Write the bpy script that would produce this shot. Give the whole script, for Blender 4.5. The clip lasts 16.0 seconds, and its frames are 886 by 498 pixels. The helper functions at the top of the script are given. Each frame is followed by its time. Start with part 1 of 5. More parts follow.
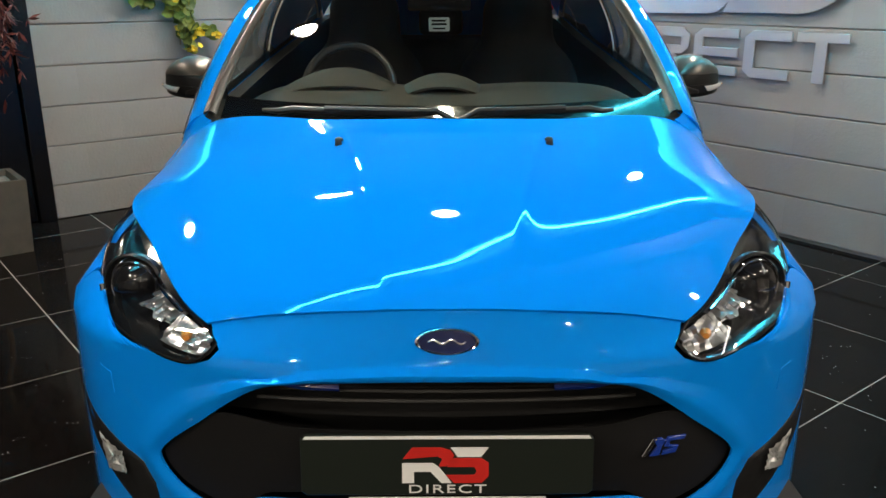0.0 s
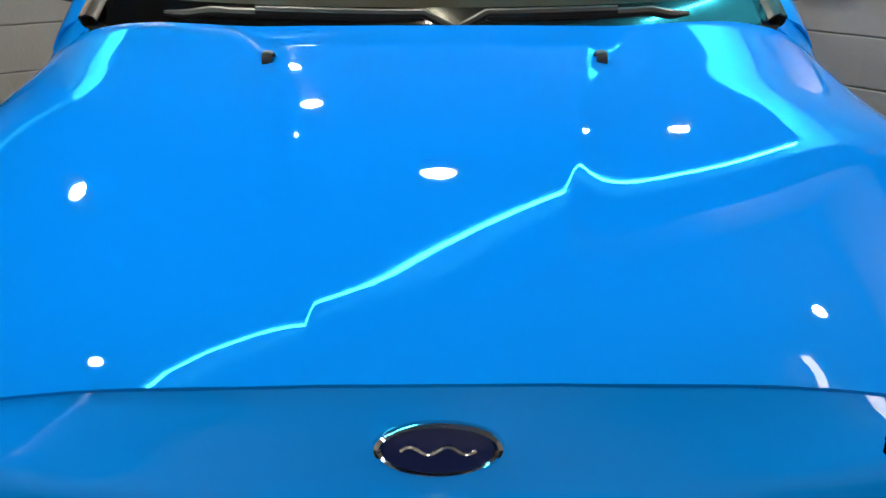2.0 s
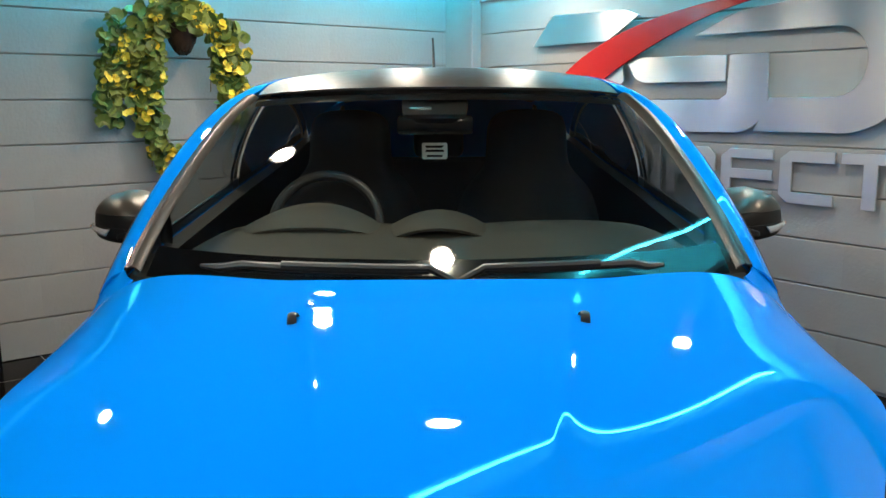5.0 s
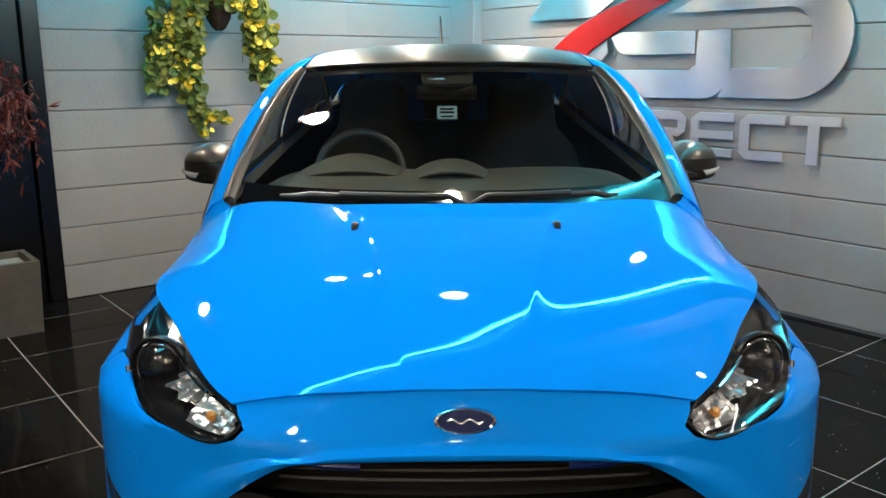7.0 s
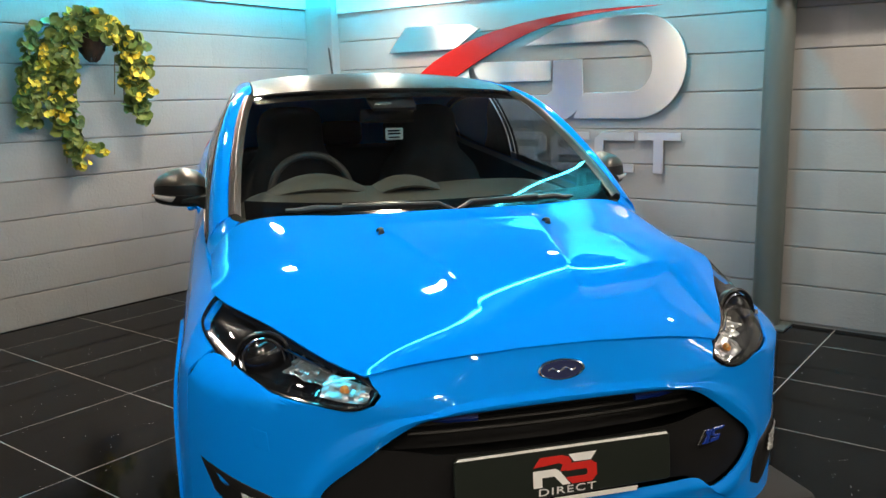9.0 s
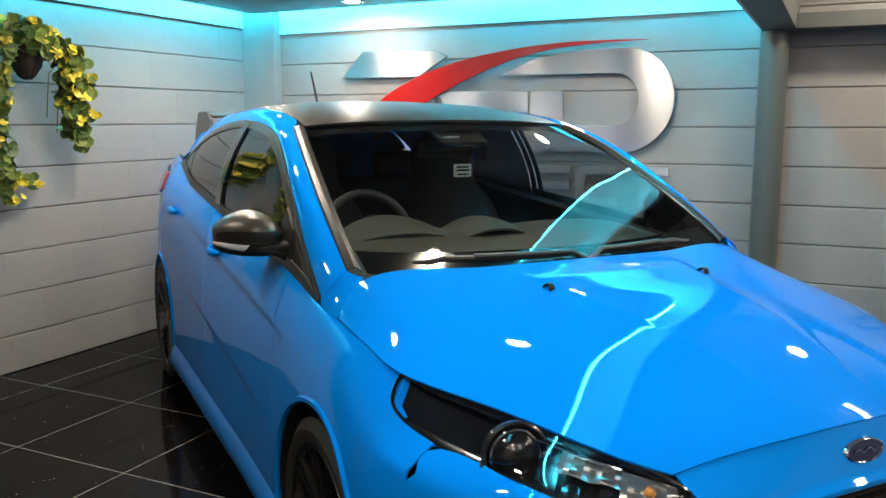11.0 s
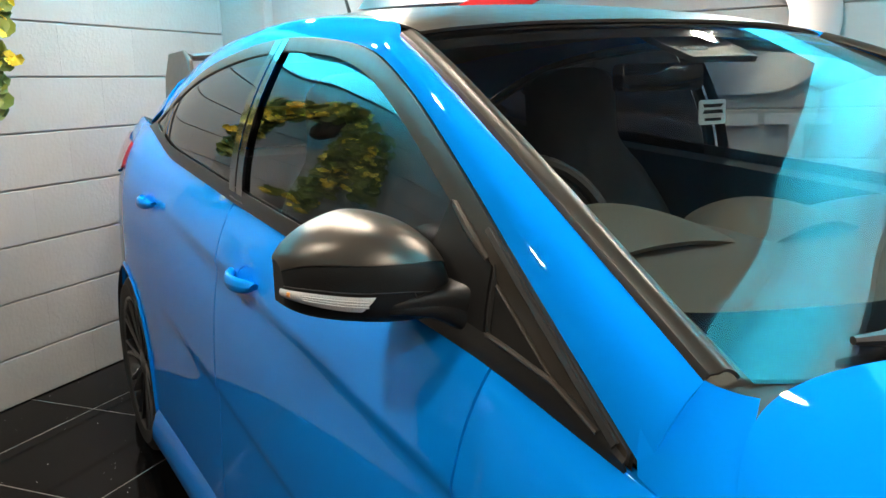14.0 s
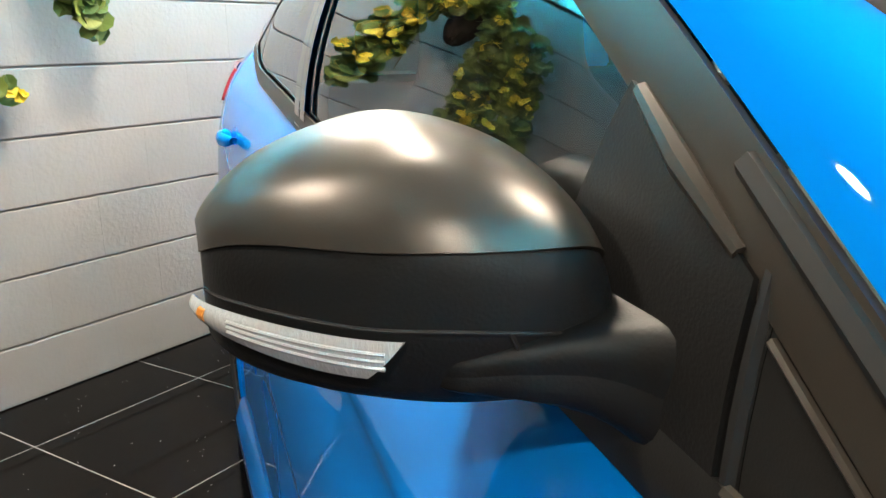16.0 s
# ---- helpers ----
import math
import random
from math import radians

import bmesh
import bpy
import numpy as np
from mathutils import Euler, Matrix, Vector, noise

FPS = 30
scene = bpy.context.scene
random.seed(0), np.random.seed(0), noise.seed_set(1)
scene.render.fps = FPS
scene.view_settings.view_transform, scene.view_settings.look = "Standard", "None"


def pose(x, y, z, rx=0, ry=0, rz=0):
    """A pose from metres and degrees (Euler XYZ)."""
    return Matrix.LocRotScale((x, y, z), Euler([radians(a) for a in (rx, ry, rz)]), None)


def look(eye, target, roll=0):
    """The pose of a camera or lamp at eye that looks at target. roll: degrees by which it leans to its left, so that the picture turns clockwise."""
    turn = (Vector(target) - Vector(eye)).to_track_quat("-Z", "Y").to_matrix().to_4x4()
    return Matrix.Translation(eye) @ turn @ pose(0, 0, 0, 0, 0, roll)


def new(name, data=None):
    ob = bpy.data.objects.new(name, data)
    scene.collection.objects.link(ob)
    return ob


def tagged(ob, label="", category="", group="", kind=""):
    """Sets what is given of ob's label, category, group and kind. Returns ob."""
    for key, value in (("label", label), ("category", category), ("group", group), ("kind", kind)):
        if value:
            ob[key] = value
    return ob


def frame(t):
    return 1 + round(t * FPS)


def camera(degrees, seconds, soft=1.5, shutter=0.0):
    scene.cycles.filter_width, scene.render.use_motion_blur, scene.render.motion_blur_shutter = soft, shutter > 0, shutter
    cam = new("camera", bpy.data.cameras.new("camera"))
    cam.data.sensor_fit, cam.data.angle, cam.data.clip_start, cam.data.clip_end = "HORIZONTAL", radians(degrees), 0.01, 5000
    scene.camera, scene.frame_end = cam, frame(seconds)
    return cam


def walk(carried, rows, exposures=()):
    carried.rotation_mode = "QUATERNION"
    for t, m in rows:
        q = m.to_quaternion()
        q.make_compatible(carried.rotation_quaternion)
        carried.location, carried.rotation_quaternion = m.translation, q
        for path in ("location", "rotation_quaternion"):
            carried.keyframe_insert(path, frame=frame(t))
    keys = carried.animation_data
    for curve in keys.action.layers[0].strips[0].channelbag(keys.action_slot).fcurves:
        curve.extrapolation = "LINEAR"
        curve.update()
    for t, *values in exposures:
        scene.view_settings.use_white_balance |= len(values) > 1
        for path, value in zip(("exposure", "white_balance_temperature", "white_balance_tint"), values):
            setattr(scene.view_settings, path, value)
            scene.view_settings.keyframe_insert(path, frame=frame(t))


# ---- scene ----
# ---- camera ----
cam = camera(56.4, 16.0)
PATH = [
    (0, (-0.013, -1.223, 1.313), (-0.004, 0.597, 0.734), -0.1),
    (0.5, (-0.019, -0.985, 1.274), (0.047, 0.816, 0.639), 0.4),
    (1, (0.031, -0.756, 1.225), (0.028, 1.022, 0.529), -0.5),
    (1.5, (0.020, -0.613, 1.197), (0.011, 1.147, 0.455), -0.3),
    (2, (-0.003, -0.505, 1.152), (0.018, 1.267, 0.438), 0.0),
    (2.5, (0.001, -0.480, 1.132), (0.034, 1.320, 0.496), -0.1),
    (3, (-0.001, -0.463, 1.147), (0.032, 1.363, 0.587), -0.3),
    (3.5, (0.000, -0.462, 1.175), (0.032, 1.389, 0.707), -0.2),
    (4, (0.008, -0.477, 1.215), (0.031, 1.396, 0.846), -0.1),
    (4.2, (0.011, -0.486, 1.240), (0.030, 1.394, 0.906), -0.1),
    (6.3, (-0.022, -1.037, 1.386), (-0.026, 0.835, 1.005), -0.4),
    (6.5, (-0.025, -1.103, 1.380), (-0.029, 0.765, 0.986), -0.0),
    (7, (-0.046, -1.286, 1.343), (-0.035, 0.580, 0.935), -0.3),
    (7.5, (-0.097, -1.463, 1.358), (-0.057, 0.401, 0.945), -1.3),
    (8, (-0.281, -1.586, 1.340), (-0.082, 0.277, 0.967), -1.0),
    (8.2, (-0.365, -1.615, 1.331), (-0.105, 0.242, 0.966), -1.2),
    (10.3, (-1.220, -1.188, 1.328), (-0.433, 0.526, 1.029), -0.5),
    (10.5, (-1.282, -1.117, 1.332), (-0.471, 0.586, 1.039), -0.7),
    (11, (-1.428, -0.916, 1.365), (-0.580, 0.771, 1.072), -0.0),
    (11.5, (-1.621, -0.694, 1.411), (-0.674, 0.941, 1.125), 0.1),
    (12, (-1.635, -0.432, 1.436), (-0.664, 1.189, 1.157), -1.1),
    (12.5, (-1.579, -0.156, 1.421), (-0.608, 1.468, 1.158), -1.2),
    (13, (-1.581, 0.148, 1.358), (-0.533, 1.721, 1.080), -0.4),
    (13.5, (-1.454, 0.384, 1.297), (-0.404, 1.947, 0.974), -1.4),
    (14, (-1.265, 0.611, 1.251), (-0.335, 2.239, 0.882), -1.8),
    (14.5, (-1.165, 0.809, 1.208), (-0.297, 2.467, 0.829), -2.2),
    (15, (-1.085, 0.986, 1.161), (-0.262, 2.662, 0.758), -2.3),
    (15.5, (-1.003, 1.102, 1.139), (-0.286, 2.817, 0.702), -2.7),
    (16, (-0.941, 1.168, 1.125), (-0.371, 2.936, 0.678), -1.8),
]
walk(cam, [(t, look(eye, target, roll)) for t, eye, target, roll in PATH],
     exposures=[(0, 0.48), (2, 0.26), (4, 0.27), (7, 0.55), (8, 0.6), (11, 0.46), (13, 0.34), (13.6, 0.42), (14.0, 0.94), (14.5, 1.2), (15.2, 1.4), (16, 1.45)])

# ---- shared sizes ----
S = 0.955            # plan units to metres
ROOM = radians(37.8)  # the room stands askew to the car
WALL_L, WALL_R = 4.36, 3.53
SOFFIT = 2.22

# ---- world and light ----
world = bpy.data.worlds.new("night")
scene.world = world
world.use_nodes = True
world.node_tree.nodes["Background"].inputs[0].default_value = (0.6, 0.75, 1.0, 1)
world.node_tree.nodes["Background"].inputs[1].default_value = 0.02


# ---- materials ----
def mat(name, color, rough=0.5, metal=0.0, coat=0.0, spec=0.5, bump=0.0, bscale=200.0, vary=0.0, vscale=8.0, emit=0.0, rvary=0.0, aniso=None, sheen=0.0):
    m = bpy.data.materials.new(name)
    m.use_nodes = True
    nt = m.node_tree
    b = nt.nodes["Principled BSDF"]
    b.inputs["Base Color"].default_value = (*color, 1)
    b.inputs["Roughness"].default_value = rough
    b.inputs["Metallic"].default_value = metal
    b.inputs["Coat Weight"].default_value = coat
    b.inputs["Coat Roughness"].default_value = 0.02
    b.inputs["Specular IOR Level"].default_value = spec
    if emit:
        b.inputs["Emission Color"].default_value = (*color, 1)
        b.inputs["Emission Strength"].default_value = emit
    tc = nt.nodes.new("ShaderNodeTexCoord")
    mp = nt.nodes.new("ShaderNodeMapping")
    nt.links.new(tc.outputs["Object"], mp.inputs[0])
    if aniso:
        mp.inputs["Scale"].default_value = aniso
    if bump:
        n = nt.nodes.new("ShaderNodeTexNoise")
        n.inputs["Scale"].default_value = bscale
        n.inputs["Detail"].default_value = 5
        nt.links.new(mp.outputs[0], n.inputs["Vector"])
        bp = nt.nodes.new("ShaderNodeBump")
        bp.inputs["Strength"].default_value = bump
        bp.inputs["Distance"].default_value = 0.004
        nt.links.new(n.outputs["Fac"], bp.inputs["Height"])
        nt.links.new(bp.outputs[0], b.inputs["Normal"])
    if vary or rvary:
        n = nt.nodes.new("ShaderNodeTexNoise")
        n.inputs["Scale"].default_value = vscale
        n.inputs["Detail"].default_value = 6
        n.inputs["Roughness"].default_value = 0.65
        nt.links.new(mp.outputs[0], n.inputs["Vector"])
        if vary:
            info = nt.nodes.new("ShaderNodeObjectInfo")
            add = nt.nodes.new("ShaderNodeMath")
            add.operation = "MULTIPLY_ADD"
            nt.links.new(info.outputs["Random"], add.inputs[0])
            add.inputs[1].default_value = 0.25
            nt.links.new(n.outputs["Fac"], add.inputs[2])
            r = nt.nodes.new("ShaderNodeMapRange")
            r.inputs["From Min"].default_value, r.inputs["From Max"].default_value = 0.3, 0.95
            r.inputs["To Min"].default_value, r.inputs["To Max"].default_value = 1 - vary, 1 + vary
            nt.links.new(add.outputs[0], r.inputs["Value"])
            mx = nt.nodes.new("ShaderNodeVectorMath")
            mx.operation = "SCALE"
            mx.inputs[0].default_value = color
            nt.links.new(r.outputs[0], mx.inputs["Scale"])
            nt.links.new(mx.outputs[0], b.inputs["Base Color"])
        if rvary:
            r = nt.nodes.new("ShaderNodeMapRange")
            r.inputs["From Min"].default_value, r.inputs["From Max"].default_value = 0.3, 0.7
            r.inputs["To Min"].default_value, r.inputs["To Max"].default_value = max(0.0, rough - rvary), rough + rvary
            nt.links.new(n.outputs["Fac"], r.inputs["Value"])
            nt.links.new(r.outputs[0], b.inputs["Roughness"])
    return m


def glass(name, tint, ior=1.5):
    m = bpy.data.materials.new(name)
    m.use_nodes = True
    nt = m.node_tree
    nt.nodes.remove(nt.nodes["Principled BSDF"])
    out = nt.nodes["Material Output"]
    tr = nt.nodes.new("ShaderNodeBsdfTransparent")
    tr.inputs[0].default_value = (*tint, 1)
    gl = nt.nodes.new("ShaderNodeBsdfGlossy")
    gl.inputs["Roughness"].default_value = 0.0
    lw = nt.nodes.new("ShaderNodeLayerWeight")
    lw.inputs["Blend"].default_value = 0.5
    pw = nt.nodes.new("ShaderNodeMath")
    pw.operation = "POWER"
    nt.links.new(lw.outputs["Facing"], pw.inputs[0])
    pw.inputs[1].default_value = 5.0
    f0 = 1.7 * ((ior - 1) / (ior + 1)) ** 2
    fr = nt.nodes.new("ShaderNodeMath")
    fr.operation = "MULTIPLY_ADD"
    nt.links.new(pw.outputs[0], fr.inputs[0])
    fr.inputs[1].default_value, fr.inputs[2].default_value = 1 - f0, f0
    mx = nt.nodes.new("ShaderNodeMixShader")
    nt.links.new(fr.outputs[0], mx.inputs[0])
    nt.links.new(tr.outputs[0], mx.inputs[1])
    nt.links.new(gl.outputs[0], mx.inputs[2])
    nt.links.new(mx.outputs[0], out.inputs[0])
    return m


PAINT = mat("blue_paint", (0.001, 0.235, 0.82), 0.5, 0.0, 0.85, 0.0)
# one satin black finish in two copies: roof toned as shaded, caps as lit
SATIN_SHADED = mat("satin_black_roof", (0.028, 0.024, 0.020), 0.36, 0.10, 0.0, 0.36, bump=0.04, bscale=900, rvary=0.03, vscale=30)
SATIN_LIT = mat("satin_black", (0.070, 0.061, 0.052), 0.34, 0.50, 0.0, 0.6, bump=0.04, bscale=900, rvary=0.03, vscale=30)
TRIM = mat("black_trim", (0.016, 0.016, 0.016), 0.38, bump=0.05, bscale=700)
LEATHER = mat("black_leather", (0.05, 0.05, 0.052), 0.45, bump=0.1, bscale=300)
GLOSSBLACK = mat("gloss_black", (0.008, 0.008, 0.009), 0.12, coat=0.3)
BUMPERBLACK = mat("textured_black_plastic", (0.009, 0.009, 0.0095), 0.50, spec=0.28, bump=0.1, bscale=500)
DARK = mat("dark_void", (0.009, 0.009, 0.010), 0.7)
RUBBER = mat("rubber", (0.014, 0.014, 0.014), 0.75, bump=0.15, bscale=300)
RIM = mat("rim_black", (0.008, 0.008, 0.009), 0.3, 0.1, 0.3)
CHROME = mat("chrome", (0.75, 0.77, 0.8), 0.08, 1.0)
SILVER = mat("silver_reflector", (0.55, 0.56, 0.58), 0.18, 1.0)
BADGEBLUE = mat("badge_blue", (0.006, 0.014, 0.075), 0.2, coat=1.0)
RSBLUE = mat("accent_blue", (0.01, 0.04, 0.30), 0.25, coat=1.0)
PEARL = mat("pearl_lens", (0.70, 0.70, 0.71), 0.24, 0.35, 0.6, bump=0.25, bscale=120, aniso=(3, 3, 0.3))
LAMPSILVER = mat("lamp_silver", (0.36, 0.36, 0.36), 0.28, 0.8, 0.3)
FOGCHROME = mat("fog_reflector", (0.80, 0.80, 0.79), 0.30, 0.6, 0.0)
AMBER = mat("amber", (0.75, 0.30, 0.06), 0.3)
REDLENS = mat("red_lens", (0.35, 0.02, 0.015), 0.15, coat=1.0)
PLATE = mat("plate_green_black", (0.012, 0.016, 0.013), 0.3)
WHITE = mat("white_print", (0.78, 0.78, 0.78), 0.4)
PRINTRED = mat("red_print", (0.55, 0.02, 0.015), 0.4)
STEEL = mat("brushed_steel", (0.55, 0.555, 0.56), 0.32, 1.0, bump=0.025, bscale=5, rvary=0.04, vscale=4, aniso=(1, 1, 90))
LETTERSTEEL = mat("satin_steel", (0.52, 0.52, 0.52), 0.5, 1.0, bump=0.02, bscale=5, rvary=0.04, vscale=4, aniso=(1, 1, 90))
for brushed, amount in ((STEEL, 0.88), (LETTERSTEEL, 0.5)):
    tree = brushed.node_tree
    tangent = tree.nodes.new("ShaderNodeTangent")
    tangent.direction_type = "RADIAL"
    tangent.axis = "Z"
    tree.nodes["Principled BSDF"].inputs["Anisotropic"].default_value = amount
    tree.nodes["Principled BSDF"].inputs["Anisotropic Rotation"].default_value = 0.25
    tree.links.new(tangent.outputs[0], tree.nodes["Principled BSDF"].inputs["Tangent"])
STEELEDGE = mat("steel_edge", (0.25, 0.25, 0.27), 0.35, 1.0)
REDGLOSS = mat("red_gloss", (0.50, 0.012, 0.012), 0.22, coat=0.6)
WALLPAINT = mat("grey_wall_paint", (0.295, 0.288, 0.288), 0.62, bump=0.5, bscale=55, vary=0.07, vscale=5)
JOINT = mat("joint_paint", (0.235, 0.23, 0.23), 0.8)
COVEWHITE = mat("cove_white", (0.75, 0.76, 0.77), 0.7, vary=0.05, vscale=6)
SOFFITGREY = mat("soffit_grey", (0.16, 0.165, 0.175), 0.5, vary=0.08, vscale=3)
BEAMGREY = mat("beam_grey", (0.13, 0.14, 0.135), 0.5, vary=0.08, vscale=5)
PIPE = mat("pipe_grey", (0.085, 0.095, 0.09), 0.4)
CEILWHITE = mat("ceiling_white", (0.7, 0.69, 0.66), 0.8, vary=0.04)
GROUT = mat("grout", (0.30, 0.28, 0.26), 0.8)
BLACKDOOR = mat("black_door", (0.006, 0.006, 0.007), 0.25, vary=0.2)
PLANTER = mat("fibre_planter", (0.085, 0.075, 0.062), 0.7, bump=0.4, bscale=40, vary=0.25, vscale=10)
GRAVEL = mat("gravel", (0.35, 0.33, 0.30), 0.9, bump=1.0, bscale=120, vary=0.4, vscale=90)
BARK = mat("bark", (0.22, 0.15, 0.09), 0.85, bump=0.5, bscale=60, vary=0.3, vscale=20)
WICKER = mat("wicker", (0.035, 0.018, 0.010), 0.8, bump=0.8, bscale=80, vary=0.4, vscale=30)
DASH = mat("dash_vinyl", (0.070, 0.066, 0.056), 0.62, bump=0.2, bscale=300, vary=0.06)
SEAT = mat("black_seat", (0.020, 0.020, 0.022), 0.65, bump=0.2, bscale=300)
SEATBLUE = mat("seat_blue", (0.01, 0.06, 0.30), 0.6)
LAMPWARM = mat("lamp_glow", (1.0, 0.86, 0.68), 0.5, emit=350)
BATTENGLOW = mat("batten_glow", (1.0, 0.96, 0.88), 0.5, emit=12.0)
LED = mat("led_cyan", (0.05, 0.74, 1.0), 0.5, emit=80.0)
GLASS = glass("windscreen_glass", (0.62, 0.65, 0.63))
TINT = glass("side_glass", (0.60, 0.62, 0.60), 1.74)
PRIVACY = glass("privacy_glass", (0.05, 0.05, 0.055), 1.6)
LENS = glass("clear_lens", (0.93, 0.94, 0.95), 1.5)


def leaf_mat(name, a, b, rough=0.5):
    m = mat(name, a, rough)
    nt = m.node_tree
    g = nt.nodes.new("ShaderNodeNewGeometry")
    r = nt.nodes.new("ShaderNodeValToRGB")
    r.color_ramp.elements[0].color = (*a, 1)
    r.color_ramp.elements[1].color = (*b, 1)
    nt.links.new(g.outputs["Random Per Island"], r.inputs[0])
    nt.links.new(r.outputs[0], nt.nodes["Principled BSDF"].inputs["Base Color"])
    return m


LEAF = leaf_mat("ivy_leaf", (0.035, 0.085, 0.018), (0.22, 0.27, 0.05))
PETAL = leaf_mat("yellow_petal", (0.65, 0.48, 0.02), (0.8, 0.68, 0.10))
MAPLE = leaf_mat("maple_leaf", (0.06, 0.010, 0.010), (0.16, 0.028, 0.022))
BAMBOO = leaf_mat("bamboo_leaf", (0.03, 0.09, 0.015), (0.09, 0.18, 0.03))


def tile_mat():
    m = mat("black_granite", (0.006, 0.0055, 0.0055), 0.08, spec=0.16, vary=0.4, vscale=40, rvary=0.03)
    nt = m.node_tree
    b = nt.nodes["Principled BSDF"]
    b.inputs["IOR"].default_value = 1.3
    # glints of the polished granite, painted into its colour as tiny white flecks
    tc = nt.nodes.new("ShaderNodeTexCoord")
    v = nt.nodes.new("ShaderNodeTexVoronoi")
    v.inputs["Scale"].default_value = 70
    nt.links.new(tc.outputs["Object"], v.inputs["Vector"])
    lt = nt.nodes.new("ShaderNodeMath")
    lt.operation = "LESS_THAN"
    lt.inputs[1].default_value = 0.10
    nt.links.new(v.outputs["Distance"], lt.inputs[0])
    sep = nt.nodes.new("ShaderNodeSeparateColor")
    nt.links.new(v.outputs["Color"], sep.inputs[0])
    gt = nt.nodes.new("ShaderNodeMath")
    gt.operation = "GREATER_THAN"
    gt.inputs[1].default_value = 0.93
    nt.links.new(sep.outputs[0], gt.inputs[0])
    mu = nt.nodes.new("ShaderNodeMath")
    mu.operation = "MULTIPLY"
    nt.links.new(lt.outputs[0], mu.inputs[0])
    nt.links.new(gt.outputs[0], mu.inputs[1])
    mx = nt.nodes.new("ShaderNodeMix")
    mx.data_type = "RGBA"
    nt.links.new(mu.outputs[0], mx.inputs[0])
    src = b.inputs["Base Color"].links[0].from_socket
    nt.links.new(src, mx.inputs[6])
    mx.inputs[7].default_value = (0.8, 0.8, 0.85, 1)
    nt.links.new(mx.outputs[2], b.inputs["Base Color"])
    return m


GRANITE = tile_mat()


# ---- building helpers ----
def thing(name, at, label, category, group="", kind=""):
    ob = new(name)
    ob.empty_display_size = 0.1
    ob.location = Vector(at) * S
    return tagged(ob, label, category, group, kind)


def mesh(name, V, F, material, parent=None, label="", smooth=True, thick=0.0, side=1, sharp=35, subd=0):
    V = np.array(V, float) * S
    if side < 0:
        V[:, 0] *= -1
        F = [tuple(reversed(f)) for f in F]
    me = bpy.data.meshes.new(name)
    me.from_pydata(V.tolist(), [], [tuple(map(int, f)) for f in F])
    me.materials.append(material)
    if smooth:
        me.polygons.foreach_set("use_smooth", [True] * len(me.polygons))
        me.set_sharp_from_angle(angle=radians(sharp))
    me.update()
    if thick and smooth:
        count = np.bincount([e for p in me.polygons for e in [me.loops[i].edge_index for i in p.loop_indices]], minlength=len(me.edges))
        for e, c in zip(me.edges, count):
            if c == 1:
                e.use_edge_sharp = True
    ob = new(name, me)
    if thick:
        md = ob.modifiers.new("thickness", "SOLIDIFY")
        md.thickness, md.offset = thick * S, 0.0
    if subd:
        md = ob.modifiers.new("round", "SUBSURF")
        md.levels = md.render_levels = subd
    if parent:
        ob.parent = parent
        if parent.type == "EMPTY":
            ob.matrix_parent_inverse = Matrix.Translation(-parent.location)
    if label:
        ob["label"] = label
    return ob


def sp(pts, n):
    P = np.array(pts, float)
    if len(P) == 2:
        return P[0] + (P[1] - P[0]) * np.linspace(0, 1, n)[:, None]
    d = np.r_[0, np.cumsum(np.maximum(np.linalg.norm(np.diff(P, axis=0), axis=1), 1e-6))]
    m = np.empty_like(P)
    m[1:-1] = (P[2:] - P[:-2]) / (d[2:] - d[:-2])[:, None]
    m[0] = 2 * (P[1] - P[0]) / d[1] - m[1]
    m[-1] = 2 * (P[-1] - P[-2]) / (d[-1] - d[-2]) - m[-2]
    t = np.linspace(0, d[-1], n)
    k = np.clip(np.searchsorted(d, t, side="right") - 1, 0, len(P) - 2)
    h = (d[k + 1] - d[k])
    u = ((t - d[k]) / h)[:, None]
    h = h[:, None]
    return ((2 * u**3 - 3 * u**2 + 1) * P[k] + (u**3 - 2 * u**2 + u) * h * m[k] + (-2 * u**3 + 3 * u**2) * P[k + 1] + (u**3 - u**2) * h * m[k + 1])


def quads(rows):
    """Vertices and faces of a sheet from rows of equal length."""
    A = np.array(rows, float)
    nv, nu = A.shape[:2]
    F = [(j * nu + i, j * nu + i + 1, (j + 1) * nu + i + 1, (j + 1) * nu + i) for j in range(nv - 1) for i in range(nu - 1)]
    return A.reshape(-1, 3), F


def loft(rows, nu, nv):
    A = np.array([sp(r, nu) for r in rows])
    return quads(np.array([sp(A[:, i], nv) for i in range(nu)]).transpose(1, 0, 2))


def tube(path, r, n=10, closed=False):
    P = np.array(path, float)
    r = np.full(len(P), r) if np.isscalar(r) else np.array(r, float)
    V, F = [], []
    ref = None
    for i, p in enumerate(P):
        a = P[(i + 1) % len(P)] if closed or i < len(P) - 1 else p
        b = P[i - 1] if closed or i else p
        d = (a - b) / max(np.linalg.norm(a - b), 1e-9)
        if ref is None:
            ref = np.cross(d, (0, 0, 1) if abs(d[2]) < 0.9 else (1, 0, 0))
        ref = ref - d * (ref @ d)
        ref /= np.linalg.norm(ref)
        o = np.cross(d, ref)
        V += [p + r[i] * (math.cos(t) * ref + math.sin(t) * o) for t in np.linspace(0, 2 * math.pi, n, endpoint=False)]
    m = len(P)
    for i in range(m if closed else m - 1):
        for j in range(n):
            F.append((i * n + j, i * n + (j + 1) % n, ((i + 1) % m) * n + (j + 1) % n, ((i + 1) % m) * n + j))
    if not closed:
        F += [tuple(range(n))[::-1], tuple(range((m - 1) * n, m * n))]
    return np.array(V), F


